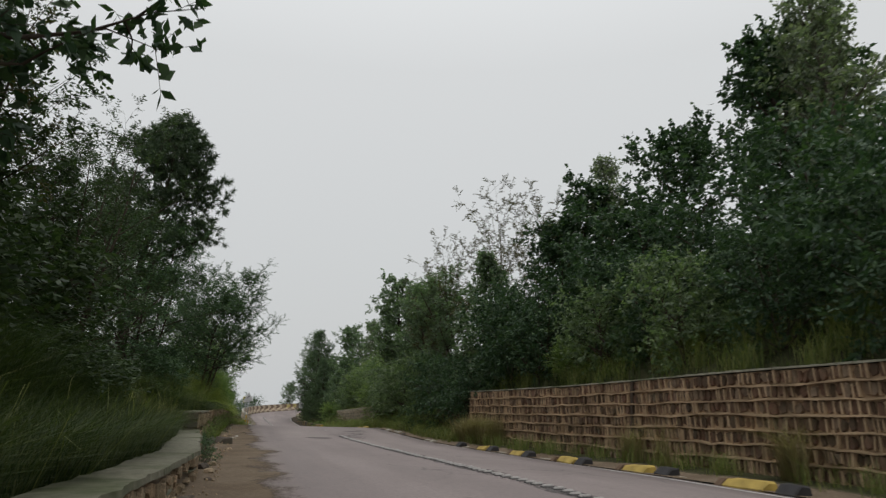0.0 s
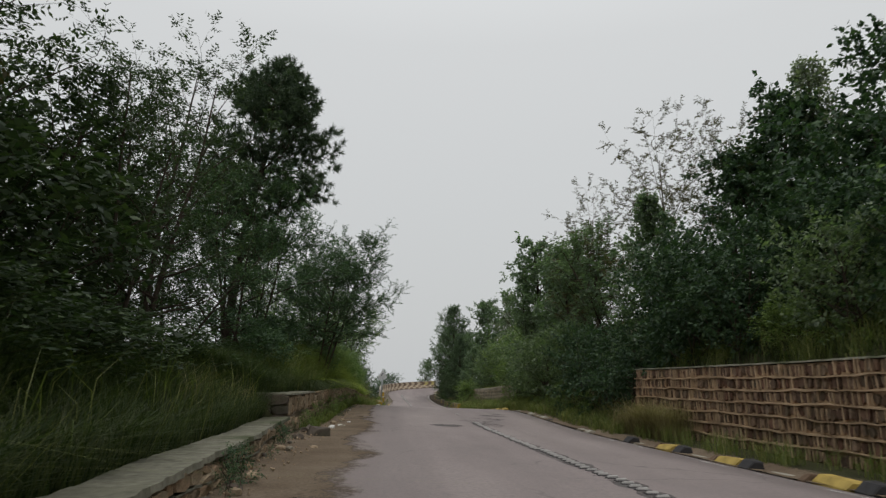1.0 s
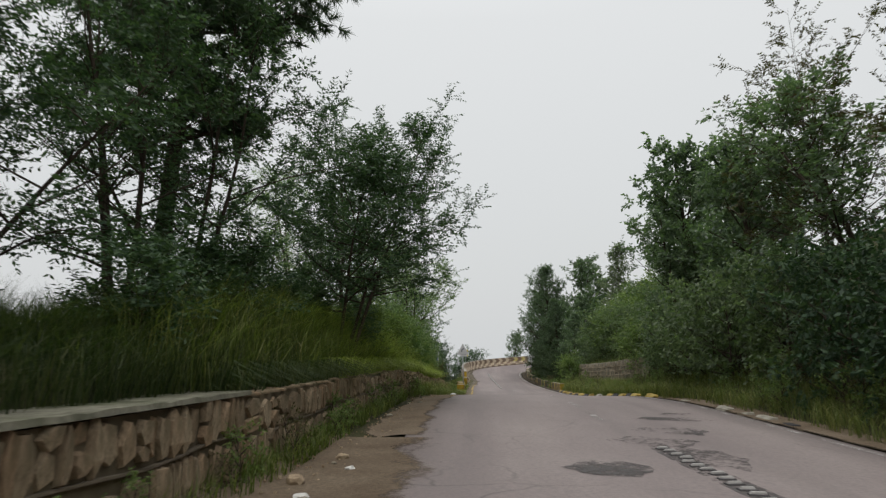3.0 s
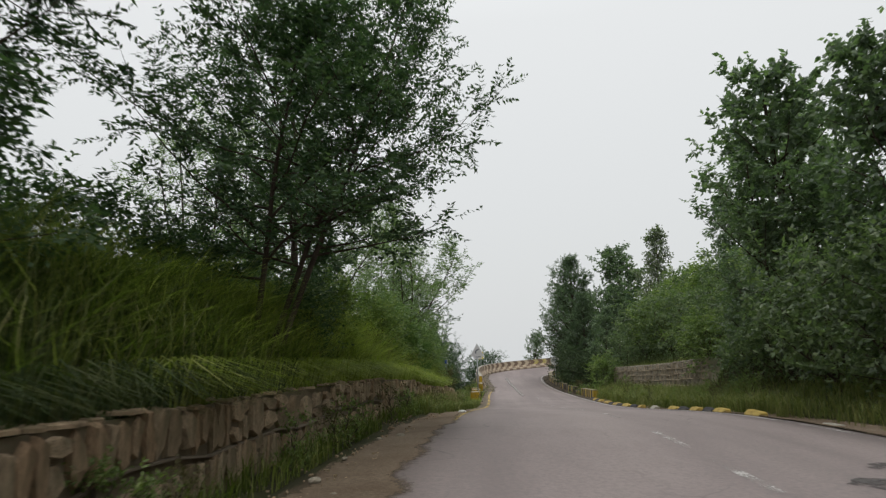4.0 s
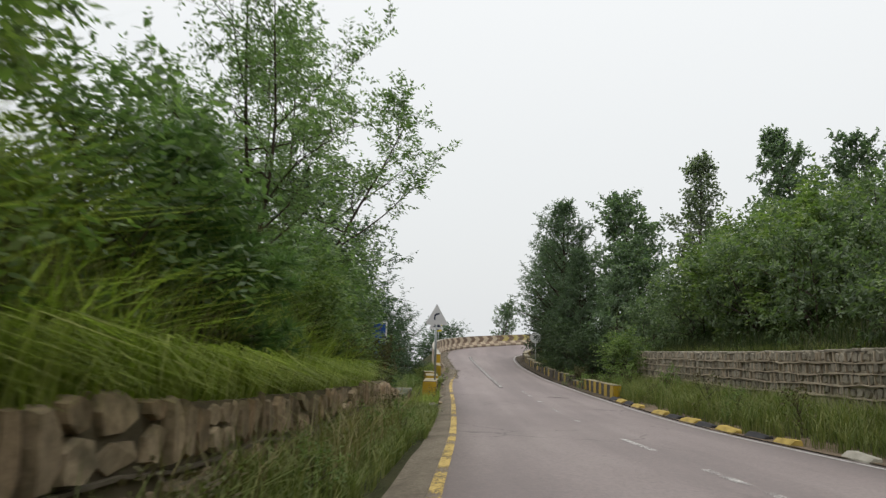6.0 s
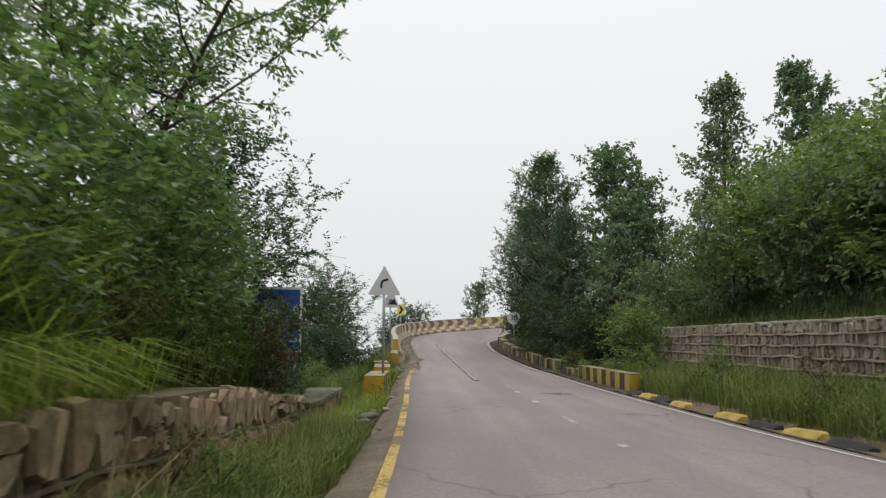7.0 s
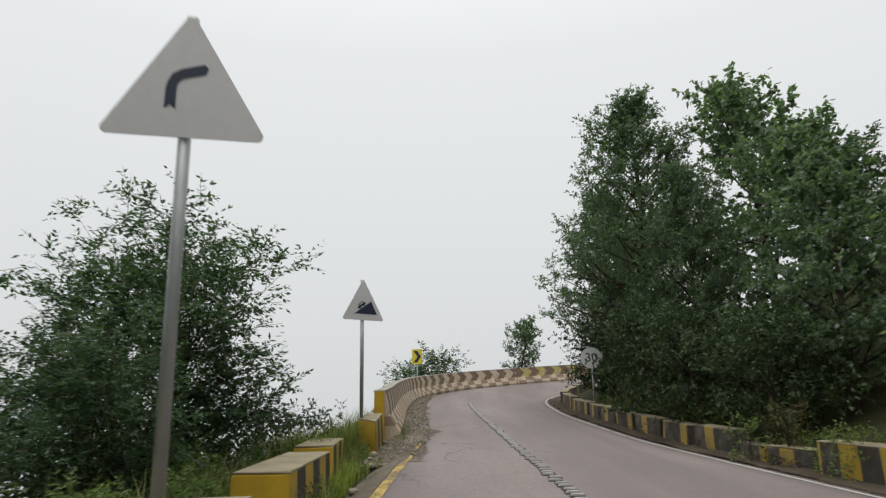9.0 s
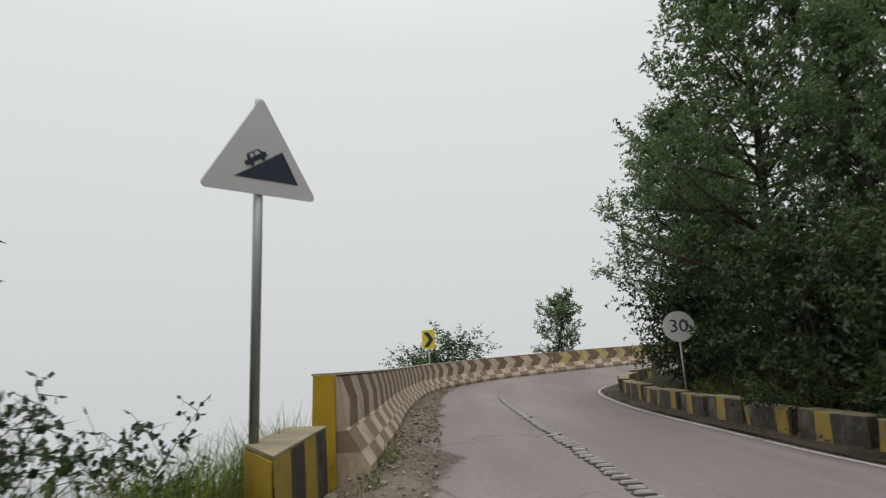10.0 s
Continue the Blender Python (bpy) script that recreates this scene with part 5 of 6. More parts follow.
def tree(name, seed, height, spread, first, stems, limbs, subs, twigs, shape, leaf, leaf_mat, bark, label, category="tree",
         leaf_size=(0.12, 0.05), per_twig=9, trunk_r=0.12, lift=(0.25, 0.9), droop=0.0, twig_len=0.45, twig_every=0, sub_wood=True):
    """A tapered trunk (or several) with limbs, branches and twigs, and leaves on the twigs. Returns the thing, at the origin."""
    rng = np.random.default_rng(seed)
    wood, tips, dirs = [], [], []
    for s in range(stems):
        h = height * (1 if s == 0 else rng.uniform(0.7, 0.95))
        lean = rng.normal(0, 0.05 if stems == 1 else 0.22, 2)
        trunk = branch(rng, np.array([rng.normal(0, 0.12), rng.normal(0, 0.12), -0.25]) * (stems > 1) + np.array([0, 0, -0.2]) * (stems == 1), np.array([lean[0], lean[1], 1.0]), h + 0.2, 0.25, 0.05, 9)
        rad = trunk_r / math.sqrt(stems) * np.linspace(1, 0.12, 10) ** 0.8
        wood.append((trunk, rad))
        nl = max(3, limbs // stems)
        for q in range(nl):
            u = (q + rng.uniform(0.1, 0.9)) / nl
            f = first + (0.985 - first) * u
            p = on_path(trunk, np.array([f]))[0]
            az = q * 2.399 + rng.uniform(-0.5, 0.5) + s * 1.3
            el = lift[0] + (lift[1] - lift[0]) * u + rng.normal(0, 0.12)
            ln = spread * PROFILES[shape](u) * rng.uniform(0.65, 1.2)
            way = np.array([math.cos(az) * math.cos(el), math.sin(az) * math.cos(el), math.sin(el)])
            limb = branch(rng, p[0], way, ln, 0.25 - droop, 0.12, 4)
            r0 = max(0.012, trunk_r / math.sqrt(stems) * (1 - f) * 0.45 + 0.012)
            wood.append((limb, r0 * np.linspace(1, 0.2, 5)))
            ns = max(3, int(subs * (0.5 + 0.5 * ln / spread)))
            fr = np.clip(np.linspace(0.22, 1.0, ns) + rng.normal(0, 0.04, ns), 0.1, 1)
            bp, bd = on_path(limb, fr)
            for k in range(ns):
                side = unit(np.cross(bd[k], [0, 0, 1.0])) * (1 if k % 2 else -1)
                w = bd[k] * 0.75 + side * rng.uniform(0.5, 1.1) + np.array([0, 0, rng.normal(0.15, 0.35)])
                sub = branch(rng, bp[k], w, ln * rng.uniform(0.28, 0.5) * (1.1 - 0.35 * fr[k]) + 0.15, 0.15 - droop, 0.2, 2)
                if sub_wood:
                    wood.append((sub, max(0.006, r0 * 0.35) * np.linspace(1, 0.3, 3)))
                tf = np.clip(rng.uniform(0.15, 1.0, twigs), 0, 1)
                tp, td = on_path(sub, tf)
                tips.append(tp)
                dirs.append(unit(td * 0.7 + rng.normal(0, 0.55, tp.shape) + np.array([0, 0, 0.1 - droop])))
    tips, dirs = np.concatenate(tips), np.concatenate(dirs)
    n = len(tips)
    tw_len = twig_len * rng.uniform(0.6, 1.3, n)
    ends = tips + dirs * tw_len[:, None]
    for i in range(0, n, twig_every) if twig_every else ():
        wood.append((np.array([tips[i], ends[i]]), np.array([0.006, 0.003])))
    # leaves
    L, W = leaf_size
    if leaf == "pinnate":
        pairs = per_twig // 2
        vs = []
        for k in range(pairs):
            f = (k + 0.5) / pairs
            base = tips + dirs * (tw_len * f)[:, None] - np.array([0, 0, 0.10]) * (f**2) * tw_len[:, None]
            for sgn in (-1, 1):
                side = unit(np.cross(dirs, np.array([0, 0, 1.0]) + rng.normal(0, 0.3, dirs.shape))) * sgn
                d = unit(side * 0.9 + dirs * 0.55 + rng.normal(0, 0.18, dirs.shape) - np.array([0, 0, 0.12]))
                vs.append(leaf_quads(base, d, L * rng.uniform(0.7, 1.2, n), W * rng.uniform(0.8, 1.2, n), rng))
        v = np.concatenate(vs)
        f = quads_of(len(v) // 4)
    elif leaf == "needles":
        vs = []
        for k in range(per_twig):
            d = unit(dirs * 0.75 + rng.normal(0, 0.62, dirs.shape))
            base = ends - dirs * (tw_len * rng.uniform(0, 0.55, n))[:, None]
            s = unit(np.cross(d, rng.normal(0, 1, d.shape)))
            ln = (L * rng.uniform(0.7, 1.2, n))[:, None]
            vs.append(np.stack([base - s * W / 2, base + s * W / 2, base + d * ln], 1).reshape(-1, 3))
        v = np.concatenate(vs)
        f = np.arange(len(v)).reshape(-1, 3)
    else:
        m = n * per_twig
        i = np.repeat(np.arange(n), per_twig)
        fr = rng.uniform(0.15, 1.05, m)
        base = tips[i] + dirs[i] * (tw_len[i] * fr)[:, None]
        d = unit(dirs[i] * 0.45 + rng.normal(0, 0.75, (m, 3)) - np.array([0, 0, 0.25]))
        v = leaf_quads(base, d, L * rng.uniform(0.6, 1.25, m), W * rng.uniform(0.7, 1.2, m), rng)
        f = quads_of(m)
    ob = new(name)
    wv, wf = tubes(wood, lambda r: 8 if r > 0.06 else (5 if r > 0.025 else 3))
    part("trunk", mesh_from("trunk", wv, wf, bark, True), ob)
    part("crown", mesh_from("crown", v, f, leaf_mat), ob)
    tagged(ob, label, category)
    return ob


def plant(proto, spots, group, lean=0.03, seed=0, sink=0.05, leaves=None):
    """Sets a plant on the first spot and copies of it on the others: (x, y, scale, turn[, height factor[, label]])."""
    for k, sp in enumerate(spots):
        x, y, sc, turn = sp[:4]
        tall = sp[4] if len(sp) > 4 else 1.0
        r = np.random.default_rng(seed * 100 + k)
        z = gz(x, y) - sink
        m = pose(x, y, z, r.normal(0, lean * 57), r.normal(0, lean * 57), turn) @ Matrix.Diagonal((sc, sc, sc * tall, 1))
        if k == 0:
            proto.matrix_basis = m
            ob = proto
        else:
            ob = copy_thing_unscaled(proto, m)
        if leaves:
            for c in ob.children:
                if c.name.startswith("crown"):
                    c.material_slots[0].link = "OBJECT"
                    c.material_slots[0].material = leaves
        if group:
            ob["group"] = group


def copy_thing_unscaled(ob, m):
    s = ob.scale.copy()
    return copy_thing(ob, m @ Matrix.Diagonal((1 / s.x, 1 / s.y, 1 / s.z, 1)))


locust = tree("locust_tree", 11, 8.0, 2.8, 0.10, 2, 34, 8, 7, "round", "pinnate", LEAF_LOCUST, BARK, "dark green feathery locust tree on a grassy bank", leaf_size=(0.17, 0.08), per_twig=8, trunk_r=0.14)
locust_open = tree("locust_tree", 12, 10.0, 2.9, 0.16, 3, 36, 7, 6, "vase", "pinnate", LEAF_LOCUST, BARK, "tall thin-leaved locust tree with many slim stems", leaf_size=(0.14, 0.058), per_twig=8, trunk_r=0.16, lift=(0.35, 1.1))
locust_small = tree("locust_tree", 22, 4.4, 2.3, 0.06, 4, 40, 8, 7, "vase", "pinnate", LEAF_LOCUST, BARK, "low spreading locust tree growing from the valley slope", leaf_size=(0.13, 0.052), per_twig=11, trunk_r=0.10, lift=(0.2, 1.0), twig_len=0.5, twig_every=3)
locust_near = tree("locust_tree", 25, 8.6, 2.9, 0.20, 3, 38, 8, 7, "round", "pinnate", LEAF_LOCUST, BARK, "dark feathery locust tree with several stems leaning over the road", leaf_size=(0.14, 0.055), per_twig=12, trunk_r=0.11, lift=(0.15, 1.0), twig_len=0.55, twig_every=6)
locust_dense = tree("locust_tree", 27, 8.6, 3.1, 0.30, 3, 54, 8, 8, "round", "pinnate", LEAF_LOCUST, BARK, "dense feathery locust tree leaning out over the wall", leaf_size=(0.125, 0.052), per_twig=16, trunk_r=0.11, lift=(0.15, 1.0), twig_len=0.6, twig_every=8)
shrub = tree("shrub", 26, 1.9, 0.75, 0.10, 3, 18, 4, 4, "vase", "ovate", LEAF_BROAD, BARK, "thin shrub with round leaves at the edge of the drop", "shrub", leaf_size=(0.10, 0.075), per_twig=3, trunk_r=0.02, twig_len=0.25, twig_every=1)
broad = tree("broadleaf_tree", 13, 9.0, 3.2, 0.08, 1, 40, 8, 6, "round", "ovate", LEAF_HAZED, BARK, "dense dark broadleaf tree on the hillside", leaf_size=(0.23, 0.15), per_twig=7, trunk_r=0.17, sub_wood=False)
cone_tree = tree("broadleaf_tree", 14, 11.5, 3.7, 0.04, 1, 54, 8, 7, "cone", "ovate", LEAF_HAZED, BARK, "tall pointed leafy tree beside the bend", leaf_size=(0.23, 0.15), per_twig=7, trunk_r=0.17, sub_wood=False)
near_broad = tree("broadleaf_tree", 23, 9.0, 3.2, 0.20, 1, 36, 8, 6, "round", "ovate", LEAF_BROAD, BARK, "leafy tree overhanging the roadside wall", leaf_size=(0.20, 0.13), per_twig=7, trunk_r=0.17, droop=0.1, twig_every=2)
pine_sapling = tree("pine_sapling", 41, 2.3, 0.75, 0.08, 1, 30, 5, 6, "cone", "needles", NEEDLES_YOUNG, BARK, "soft bright green pine sapling above the wall", leaf_size=(0.20, 0.016), per_twig=30, trunk_r=0.03, lift=(0.4, 1.1), twig_len=0.2, sub_wood=False)
poplar = tree("poplar_tree", 15, 10.0, 2.15, 0.16, 1, 38, 8, 6, "column", "ovate", LEAF_POPLAR, BARK_PALE, "tall narrow poplar tree with thin pale foliage", leaf_size=(0.16, 0.13), per_twig=6, trunk_r=0.15, lift=(0.6, 1.1))
pine = tree("pine_tree", 16, 12.4, 2.75, 0.34, 1, 48, 9, 8, "round", "needles", NEEDLES, BARK, "tall pine tree with tufted dark needles on the bank", leaf_size=(0.27, 0.036), per_twig=34, trunk_r=0.22, lift=(0.0, 0.9), twig_len=0.36)
sparse = tree("sparse_tree", 17, 9.5, 3.4, 0.30, 2, 26, 7, 5, "vase", "pinnate", LEAF_RUST, BARK_PALE, "half bare thorny tree with thin rusty leaves", leaf_size=(0.125, 0.055), per_twig=12, trunk_r=0.13, lift=(0.35, 1.0), twig_every=2)
bush = tree("bush", 18, 2.4, 1.5, 0.04, 3, 24, 6, 5, "round", "ovate", LEAF_GREEN, BARK, "dense dark green roadside bush", "bush", leaf_size=(0.125, 0.065), per_twig=10, trunk_r=0.06, sub_wood=False)
bush_light = tree("bush", 19, 2.2, 1.4, 0.04, 3, 24, 6, 5, "round", "pinnate", LEAF_LIGHT, BARK, "light green leafy roadside bush", "bush", leaf_size=(0.13, 0.055), per_twig=8, trunk_r=0.05, sub_wood=False)
bush_dark = tree("bush", 24, 2.6, 1.7, 0.04, 3, 26, 6, 6, "round", "pinnate", LEAF_LOCUST, BARK, "dark undergrowth bush under the trees", "bush", leaf_size=(0.17, 0.075), per_twig=6, trunk_r=0.06, sub_wood=False)
weed = tree("weed", 20, 0.75, 0.45, 0.05, 1, 9, 3, 3, "round", "ovate", LEAF_LIGHT, BARK, "leafy green roadside weed", "weed", leaf_size=(0.07, 0.032), per_twig=7, trunk_r=0.012, twig_len=0.18, sub_wood=False)
weed_rust = tree("weed", 21, 0.9, 0.5, 0.05, 1, 9, 3, 3, "round", "ovate", LEAF_RUST, BARK, "brownish dry roadside weed", "weed", leaf_size=(0.08, 0.04), per_twig=4, trunk_r=0.012, twig_len=0.18, sub_wood=False)

plant(locust, [(16.2, 82.4, 0.72, 60)], "trees along the road", seed=1)
# locust copies on the hill side, recoloured with the hazed leaves
locust_hazed = copy_thing(locust, pose(0, 0, 0))
plant(locust_hazed, [(13.8, 45.2, 0.95, 310), (14.6, 39.0, 1.0, 45), (12.6, 50.6, 0.85, 170)], "trees along the road", seed=34, leaves=LEAF_HAZED)
# copies of the same locust, shade painted into their leaf colour
locust_shaded = copy_thing(locust, pose(0, 0, 0))
plant(locust_shaded, [(-3.6, 16.2, 0.8, 200), (-2.8, 20.6, 0.75, 20), (-5.4, 18.4, 1.0, 90), (-6.2, 21.0, 0.9, 310), (-6.6, 26.0, 1.0, 150), (-8.0, 30.5, 1.1, 40), (-3.9, 24.4, 0.62, 260)], "trees along the road", seed=31, leaves=LEAF_SHADED)
plant(locust_open, [(-2.2, 33.0, 0.7, 170)], "trees along the road", seed=2)
# open locusts again, with the darkened shade leaves
open_shaded = copy_thing(locust_open, pose(0, 0, 0))
plant(open_shaded, [(-3.0, 26.2, 0.9, 10), (-4.4, 29.6, 0.85, 80), (-2.2, 22.8, 0.62, 200), (-4.0, 21.0, 0.95, 130), (-3.2, 17.0, 0.8, 220), (-5.6, 13.5, 0.9, 290)], "trees along the road", seed=32, leaves=LEAF_SHADED)
plant(locust_dense, [(0.4, 39.1, 0.87, 30, 0.95), (-1.0, 67.2, 0.98, 250)], "trees along the road", seed=25)
plant(locust_near, [(-0.7, 44.3, 0.8, 150, 1.12), (-1.7, 34.7, 0.85, 240), (-3.7, 30.0, 0.82, 70)], "trees along the road", seed=16)
# same locusts as above with the brightened, lit leaf colour
near_lit = copy_thing(locust_near, pose(0, 0, 0))
plant(near_lit, [(0.7, 53.2, 0.58, 190, 1.06), (-1.6, 48.3, 0.62, 75, 1.15), (-2.8, 58.4, 0.5, 75), (-1.0, 61.2, 0.95, 20)], "trees along the road", seed=19, leaves=LEAF_LIT)
locust_lit = copy_thing(locust, pose(0, 0, 0))
plant(locust_lit, [(-7.0, 57.0, 0.75, 330)], "trees along the road", seed=17, leaves=LEAF_LIT)
plant(shrub, [(1.25, 78.3, 0.85, 0), (2.05, 78.2, 0.6, 300), (1.9, 77.2, 0.6, 80), (0.7, 77.4, 0.95, 120), (1.6, 79.6, 0.6, 240)], "shrubs at the edge of the drop", seed=20)
open_lit = copy_thing(locust_open, pose(0, 0, 0))
plant(open_lit, [(-4.6, 47.4, 0.7, 60), (-4.4, 52.5, 0.9, 150)], "trees along the road", seed=18, leaves=LEAF_LIT)
plant(locust_small, [(0.0, 75.3, 0.74, 95), (0.75, 75.4, 0.74, 250), (0.9, 73.2, 0.42, 60), (-2.0, 74.6, 0.8, 35), (-1.0, 73.4, 0.62, 200), (-3.4, 71.5, 0.8, 300), (-0.9, 64.6, 0.6, 100)], "low trees on the valley slope", seed=12)
plant(near_broad, [(-2.0, 11.2, 1.0, 20), (-5.0, 9.0, 1.0, 150)], "trees over the wall", seed=13)
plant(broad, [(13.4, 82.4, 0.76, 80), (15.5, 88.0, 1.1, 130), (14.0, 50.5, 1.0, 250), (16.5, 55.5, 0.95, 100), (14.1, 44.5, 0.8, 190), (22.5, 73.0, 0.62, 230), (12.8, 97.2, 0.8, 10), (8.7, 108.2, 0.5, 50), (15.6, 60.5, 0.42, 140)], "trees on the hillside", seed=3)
# same hillside trees with darker leaves, shade put into the colour
broad_shaded = copy_thing(broad, pose(0, 0, 0))
plant(broad_shaded, [(17.8, 31.5, 0.95, 280), (19.3, 27.3, 1.0, 40), (21.0, 20.0, 0.95, 160), (23.0, 24.0, 1.05, 350), (16.2, 25.5, 0.6, 30), (15.2, 29.2, 0.7, 75)], "trees on the hillside", seed=15, leaves=LEAF_BROAD)
cone_near = tree("broadleaf_tree", 34, 11.5, 3.6, 0.19, 1, 72, 8, 8, "cone", "ovate", LEAF_BEND_HAZED, BARK, "tall dark leafy tree beside the bend", leaf_size=(0.14, 0.062), per_twig=13, trunk_r=0.17, sub_wood=False, twig_len=0.5)
plant(cone_near, [(11.1, 88.8, 1.0, 0, 0.93), (11.7, 85.2, 0.62, 130), (11.9, 94.2, 0.9, 250, 0.8)], "trees beside the bend", seed=24)
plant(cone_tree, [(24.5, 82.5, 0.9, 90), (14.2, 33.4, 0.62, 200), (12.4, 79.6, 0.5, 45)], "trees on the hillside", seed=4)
plant(poplar, [(16.0, 77.0, 0.94, 0), (19.5, 18.2, 1.05, 60), (18.4, 29.5, 0.8, 200)], "poplars on the hillside", seed=5)
plant(pine_sapling, [(0.95, 51.5, 1.0, 20)], "", seed=38)
plant(pine, [(-3.0, 35.7, 0.98, 40)], "", seed=6)
plant(sparse, [(13.6, 40.2, 0.92, 30), (15.6, 36.8, 1.0, 200), (16.5, 31.5, 0.85, 140), (-3.2, 15.0, 0.9, 60)], "half bare trees", seed=7)
plant(bush, [(13.2, 18.4, 1.1, 110), (13.3, 22.2, 1.0, 190), (12.2, 40.2, 1.3, 140), (12.0, 43.0, 1.2, 210), (12.2, 46.0, 1.3, 260), (12.4, 49.0, 1.1, 320), (12.6, 52.5, 1.1, 20),
             (13.4, 59.0, 1.1, 25), (13.8, 63.5, 1.2, 95), (14.0, 67.5, 1.3, 165), (13.8, 71.5, 1.3, 240),
             (13.0, 75.8, 1.2, 100), (15.8, 72.5, 1.5, 60), (16.5, 64.5, 1.5, 310), (15.6, 68.0, 1.6, 35), (15.5, 79.5, 1.5, 75), (15.0, 55.0, 1.4, 15), (15.5, 52.0, 1.5, 205)], "bushes along the road", seed=8)
plant(bush_dark, [(1.45, 63.7, 0.34, 15, 1.9), (-2.4, 38.8, 0.8, 45), (-2.0, 45.4, 0.6, 110), (-1.2, 53.4, 0.8, 180), (-2.5, 70.0, 1.0, 20), (-1.0, 33.4, 0.6, 20), (-0.3, 30.2, 0.55, 70), (-4.6, 40.5, 1.0, 205), (-4.2, 50.5, 1.3, 15), (-0.7, 77.4, 0.75, 40), (0.5, 78.2, 0.5, 140), (-1.6, 79.0, 0.9, 310), (2.4, 103.0, 1.0, 20), (3.9, 104.6, 1.05, 200), (1.7, 103.6, 0.8, 100)], "undergrowth on the bank", seed=14)
# undergrowth copies whose leaf colour holds the bank's shade
bush_shaded = copy_thing(bush_dark, pose(0, 0, 0))
plant(bush_shaded, [(-1.8, 13.5, 1.0, 10), (-2.6, 16.0, 1.1, 70), (-2.6, 19.5, 1.3, 130), (-4.8, 18.0, 1.6, 95), (-2.6, 8.2, 1.2, 265), (-0.9, 16.6, 0.75, 30, 0.6), (-1.2, 19.0, 0.8, 110, 0.55), (-1.2, 21.6, 0.75, 200, 0.55), (-1.4, 24.6, 0.7, 290, 0.5), (-1.5, 27.6, 0.65, 60, 0.5), (-3.4, 22.6, 1.0, 190, 0.8), (-4.0, 26.4, 0.9, 250, 0.8), (-1.7, 32.0, 0.6, 240, 0.5)], "undergrowth on the bank", seed=33, leaves=LEAF_SHADED)
plant(bush_light, [(1.5, 67.6, 0.34, 10), (1.0, 69.2, 0.4, 80), (1.9, 71.4, 0.3, 150), (0.9, 71.0, 0.42, 220), (2.0, 72.6, 0.28, 290), (1.5, 74.0, 0.34, 30), (1.9, 69.4, 0.26, 170), (11.35, 73.6, 0.95, 0), (13.0, 24.2, 0.55, 100), (12.4, 56.2, 1.0, 150), (0.5, 47.6, 0.75, 200), (0.2, 43.4, 0.65, 250), (0.9, 55.4, 0.65, 300), (15.0, 65.6, 1.5, 20), (14.4, 70.2, 1.5, 75), 
                   (15.0, 57.5, 1.4, 210), (17.0, 70.5, 1.8, 250), (16.8, 66.5, 1.7, 115), (17.5, 74.0, 1.8, 15)], "bushes along the road", seed=9)

# roadside bushes again, their leaf colour darkened for shade
bush_hill_shaded = copy_thing(bush, pose(0, 0, 0))
plant(bush_hill_shaded, [(12.0, 31.8, 1.1, 0), (12.0, 34.4, 1.2, 50), (11.9, 37.2, 1.25, 90), (14.0, 20.8, 1.2, 100), (14.8, 24.5, 1.3, 170), (14.2, 28.0, 1.4, 230), (15.6, 17.5, 1.2, 280), (13.6, 15.5, 1.0, 60), (16.0, 21.5, 1.5, 30), (13.0, 11.8, 1.2, 20), (13.0, 26.2, 1.1, 260), (15.0, 13.6, 1.6, 320), (12.9, 28.8, 1.45, 40), (13.6, 30.8, 1.6, 140), (17.2, 18.0, 1.9, 80), (16.8, 24.8, 1.9, 215)], "bushes along the road", seed=21, leaves=LEAF_BROAD)
bush_under = copy_thing(bush_dark, pose(0, 0, 0))
plant(bush_under, [(-0.9, 38.8, 0.5, 140), (0.3, 41.2, 0.5, 95), (0.0, 42.6, 0.5, 20), (-0.7, 34.2, 0.6, 320), (-1.6, 40.4, 0.6, 250)], "undergrowth on the bank", seed=27, leaves=LEAF_LOCUST)
# the shadow beneath the bend trees is painted into these leaves
bush_bend = tree("bush", 38, 2.4, 1.5, 0.04, 3, 24, 6, 6, "round", "ovate", LEAF_SHADED, BARK, "small-leaved bush behind the parapet, shadow in its leaf colour", "bush", leaf_size=(0.11, 0.055), per_twig=10, trunk_r=0.06, sub_wood=False)
plant(bush_bend, [(10.9, 79.4, 1.0, 15), (10.8, 82.6, 1.1, 80), (10.7, 85.6, 1.2, 130), (11.3, 88.6, 1.1, 200), (10.7, 94.6, 1.0, 270), (12.0, 90.6, 1.5, 100), (11.1, 92.9, 1.4, 20), (11.3, 81.0, 0.9, 50), (11.3, 84.1, 1.0, 165), (11.5, 87.0, 1.0, 250)], "bushes beside the bend", seed=26)
# undergrowth bushes recoloured with the lit leaves
bush_lit = copy_thing(bush_dark, pose(0, 0, 0))
plant(bush_lit, [(0.4, 60.6, 0.8, 60), (-0.4, 63.6, 1.0, 220), (1.0, 58.9, 0.5, 40), (0.9, 61.2, 0.5, 190), (0.3, 56.6, 0.7, 260), (1.15, 56.4, 0.4, 130), (-0.25, 64.5, 0.8, 15), (0.8, 60.0, 0.75, 75), (0.6, 57.6, 0.7, 10), (0.6, 62.6, 0.5, 110), (0.4, 50.2, 0.7, 140)], "bushes over the wall", seed=22, leaves=LEAF_LIT)
bush_rust = copy_thing(bush, pose(0, 0, 0))
plant(bush_rust, [(1.35, 62.0, 0.48, 15), (1.2, 57.6, 0.35, 95)], "brownish bushes over the wall", seed=23, leaves=LEAF_RUST)

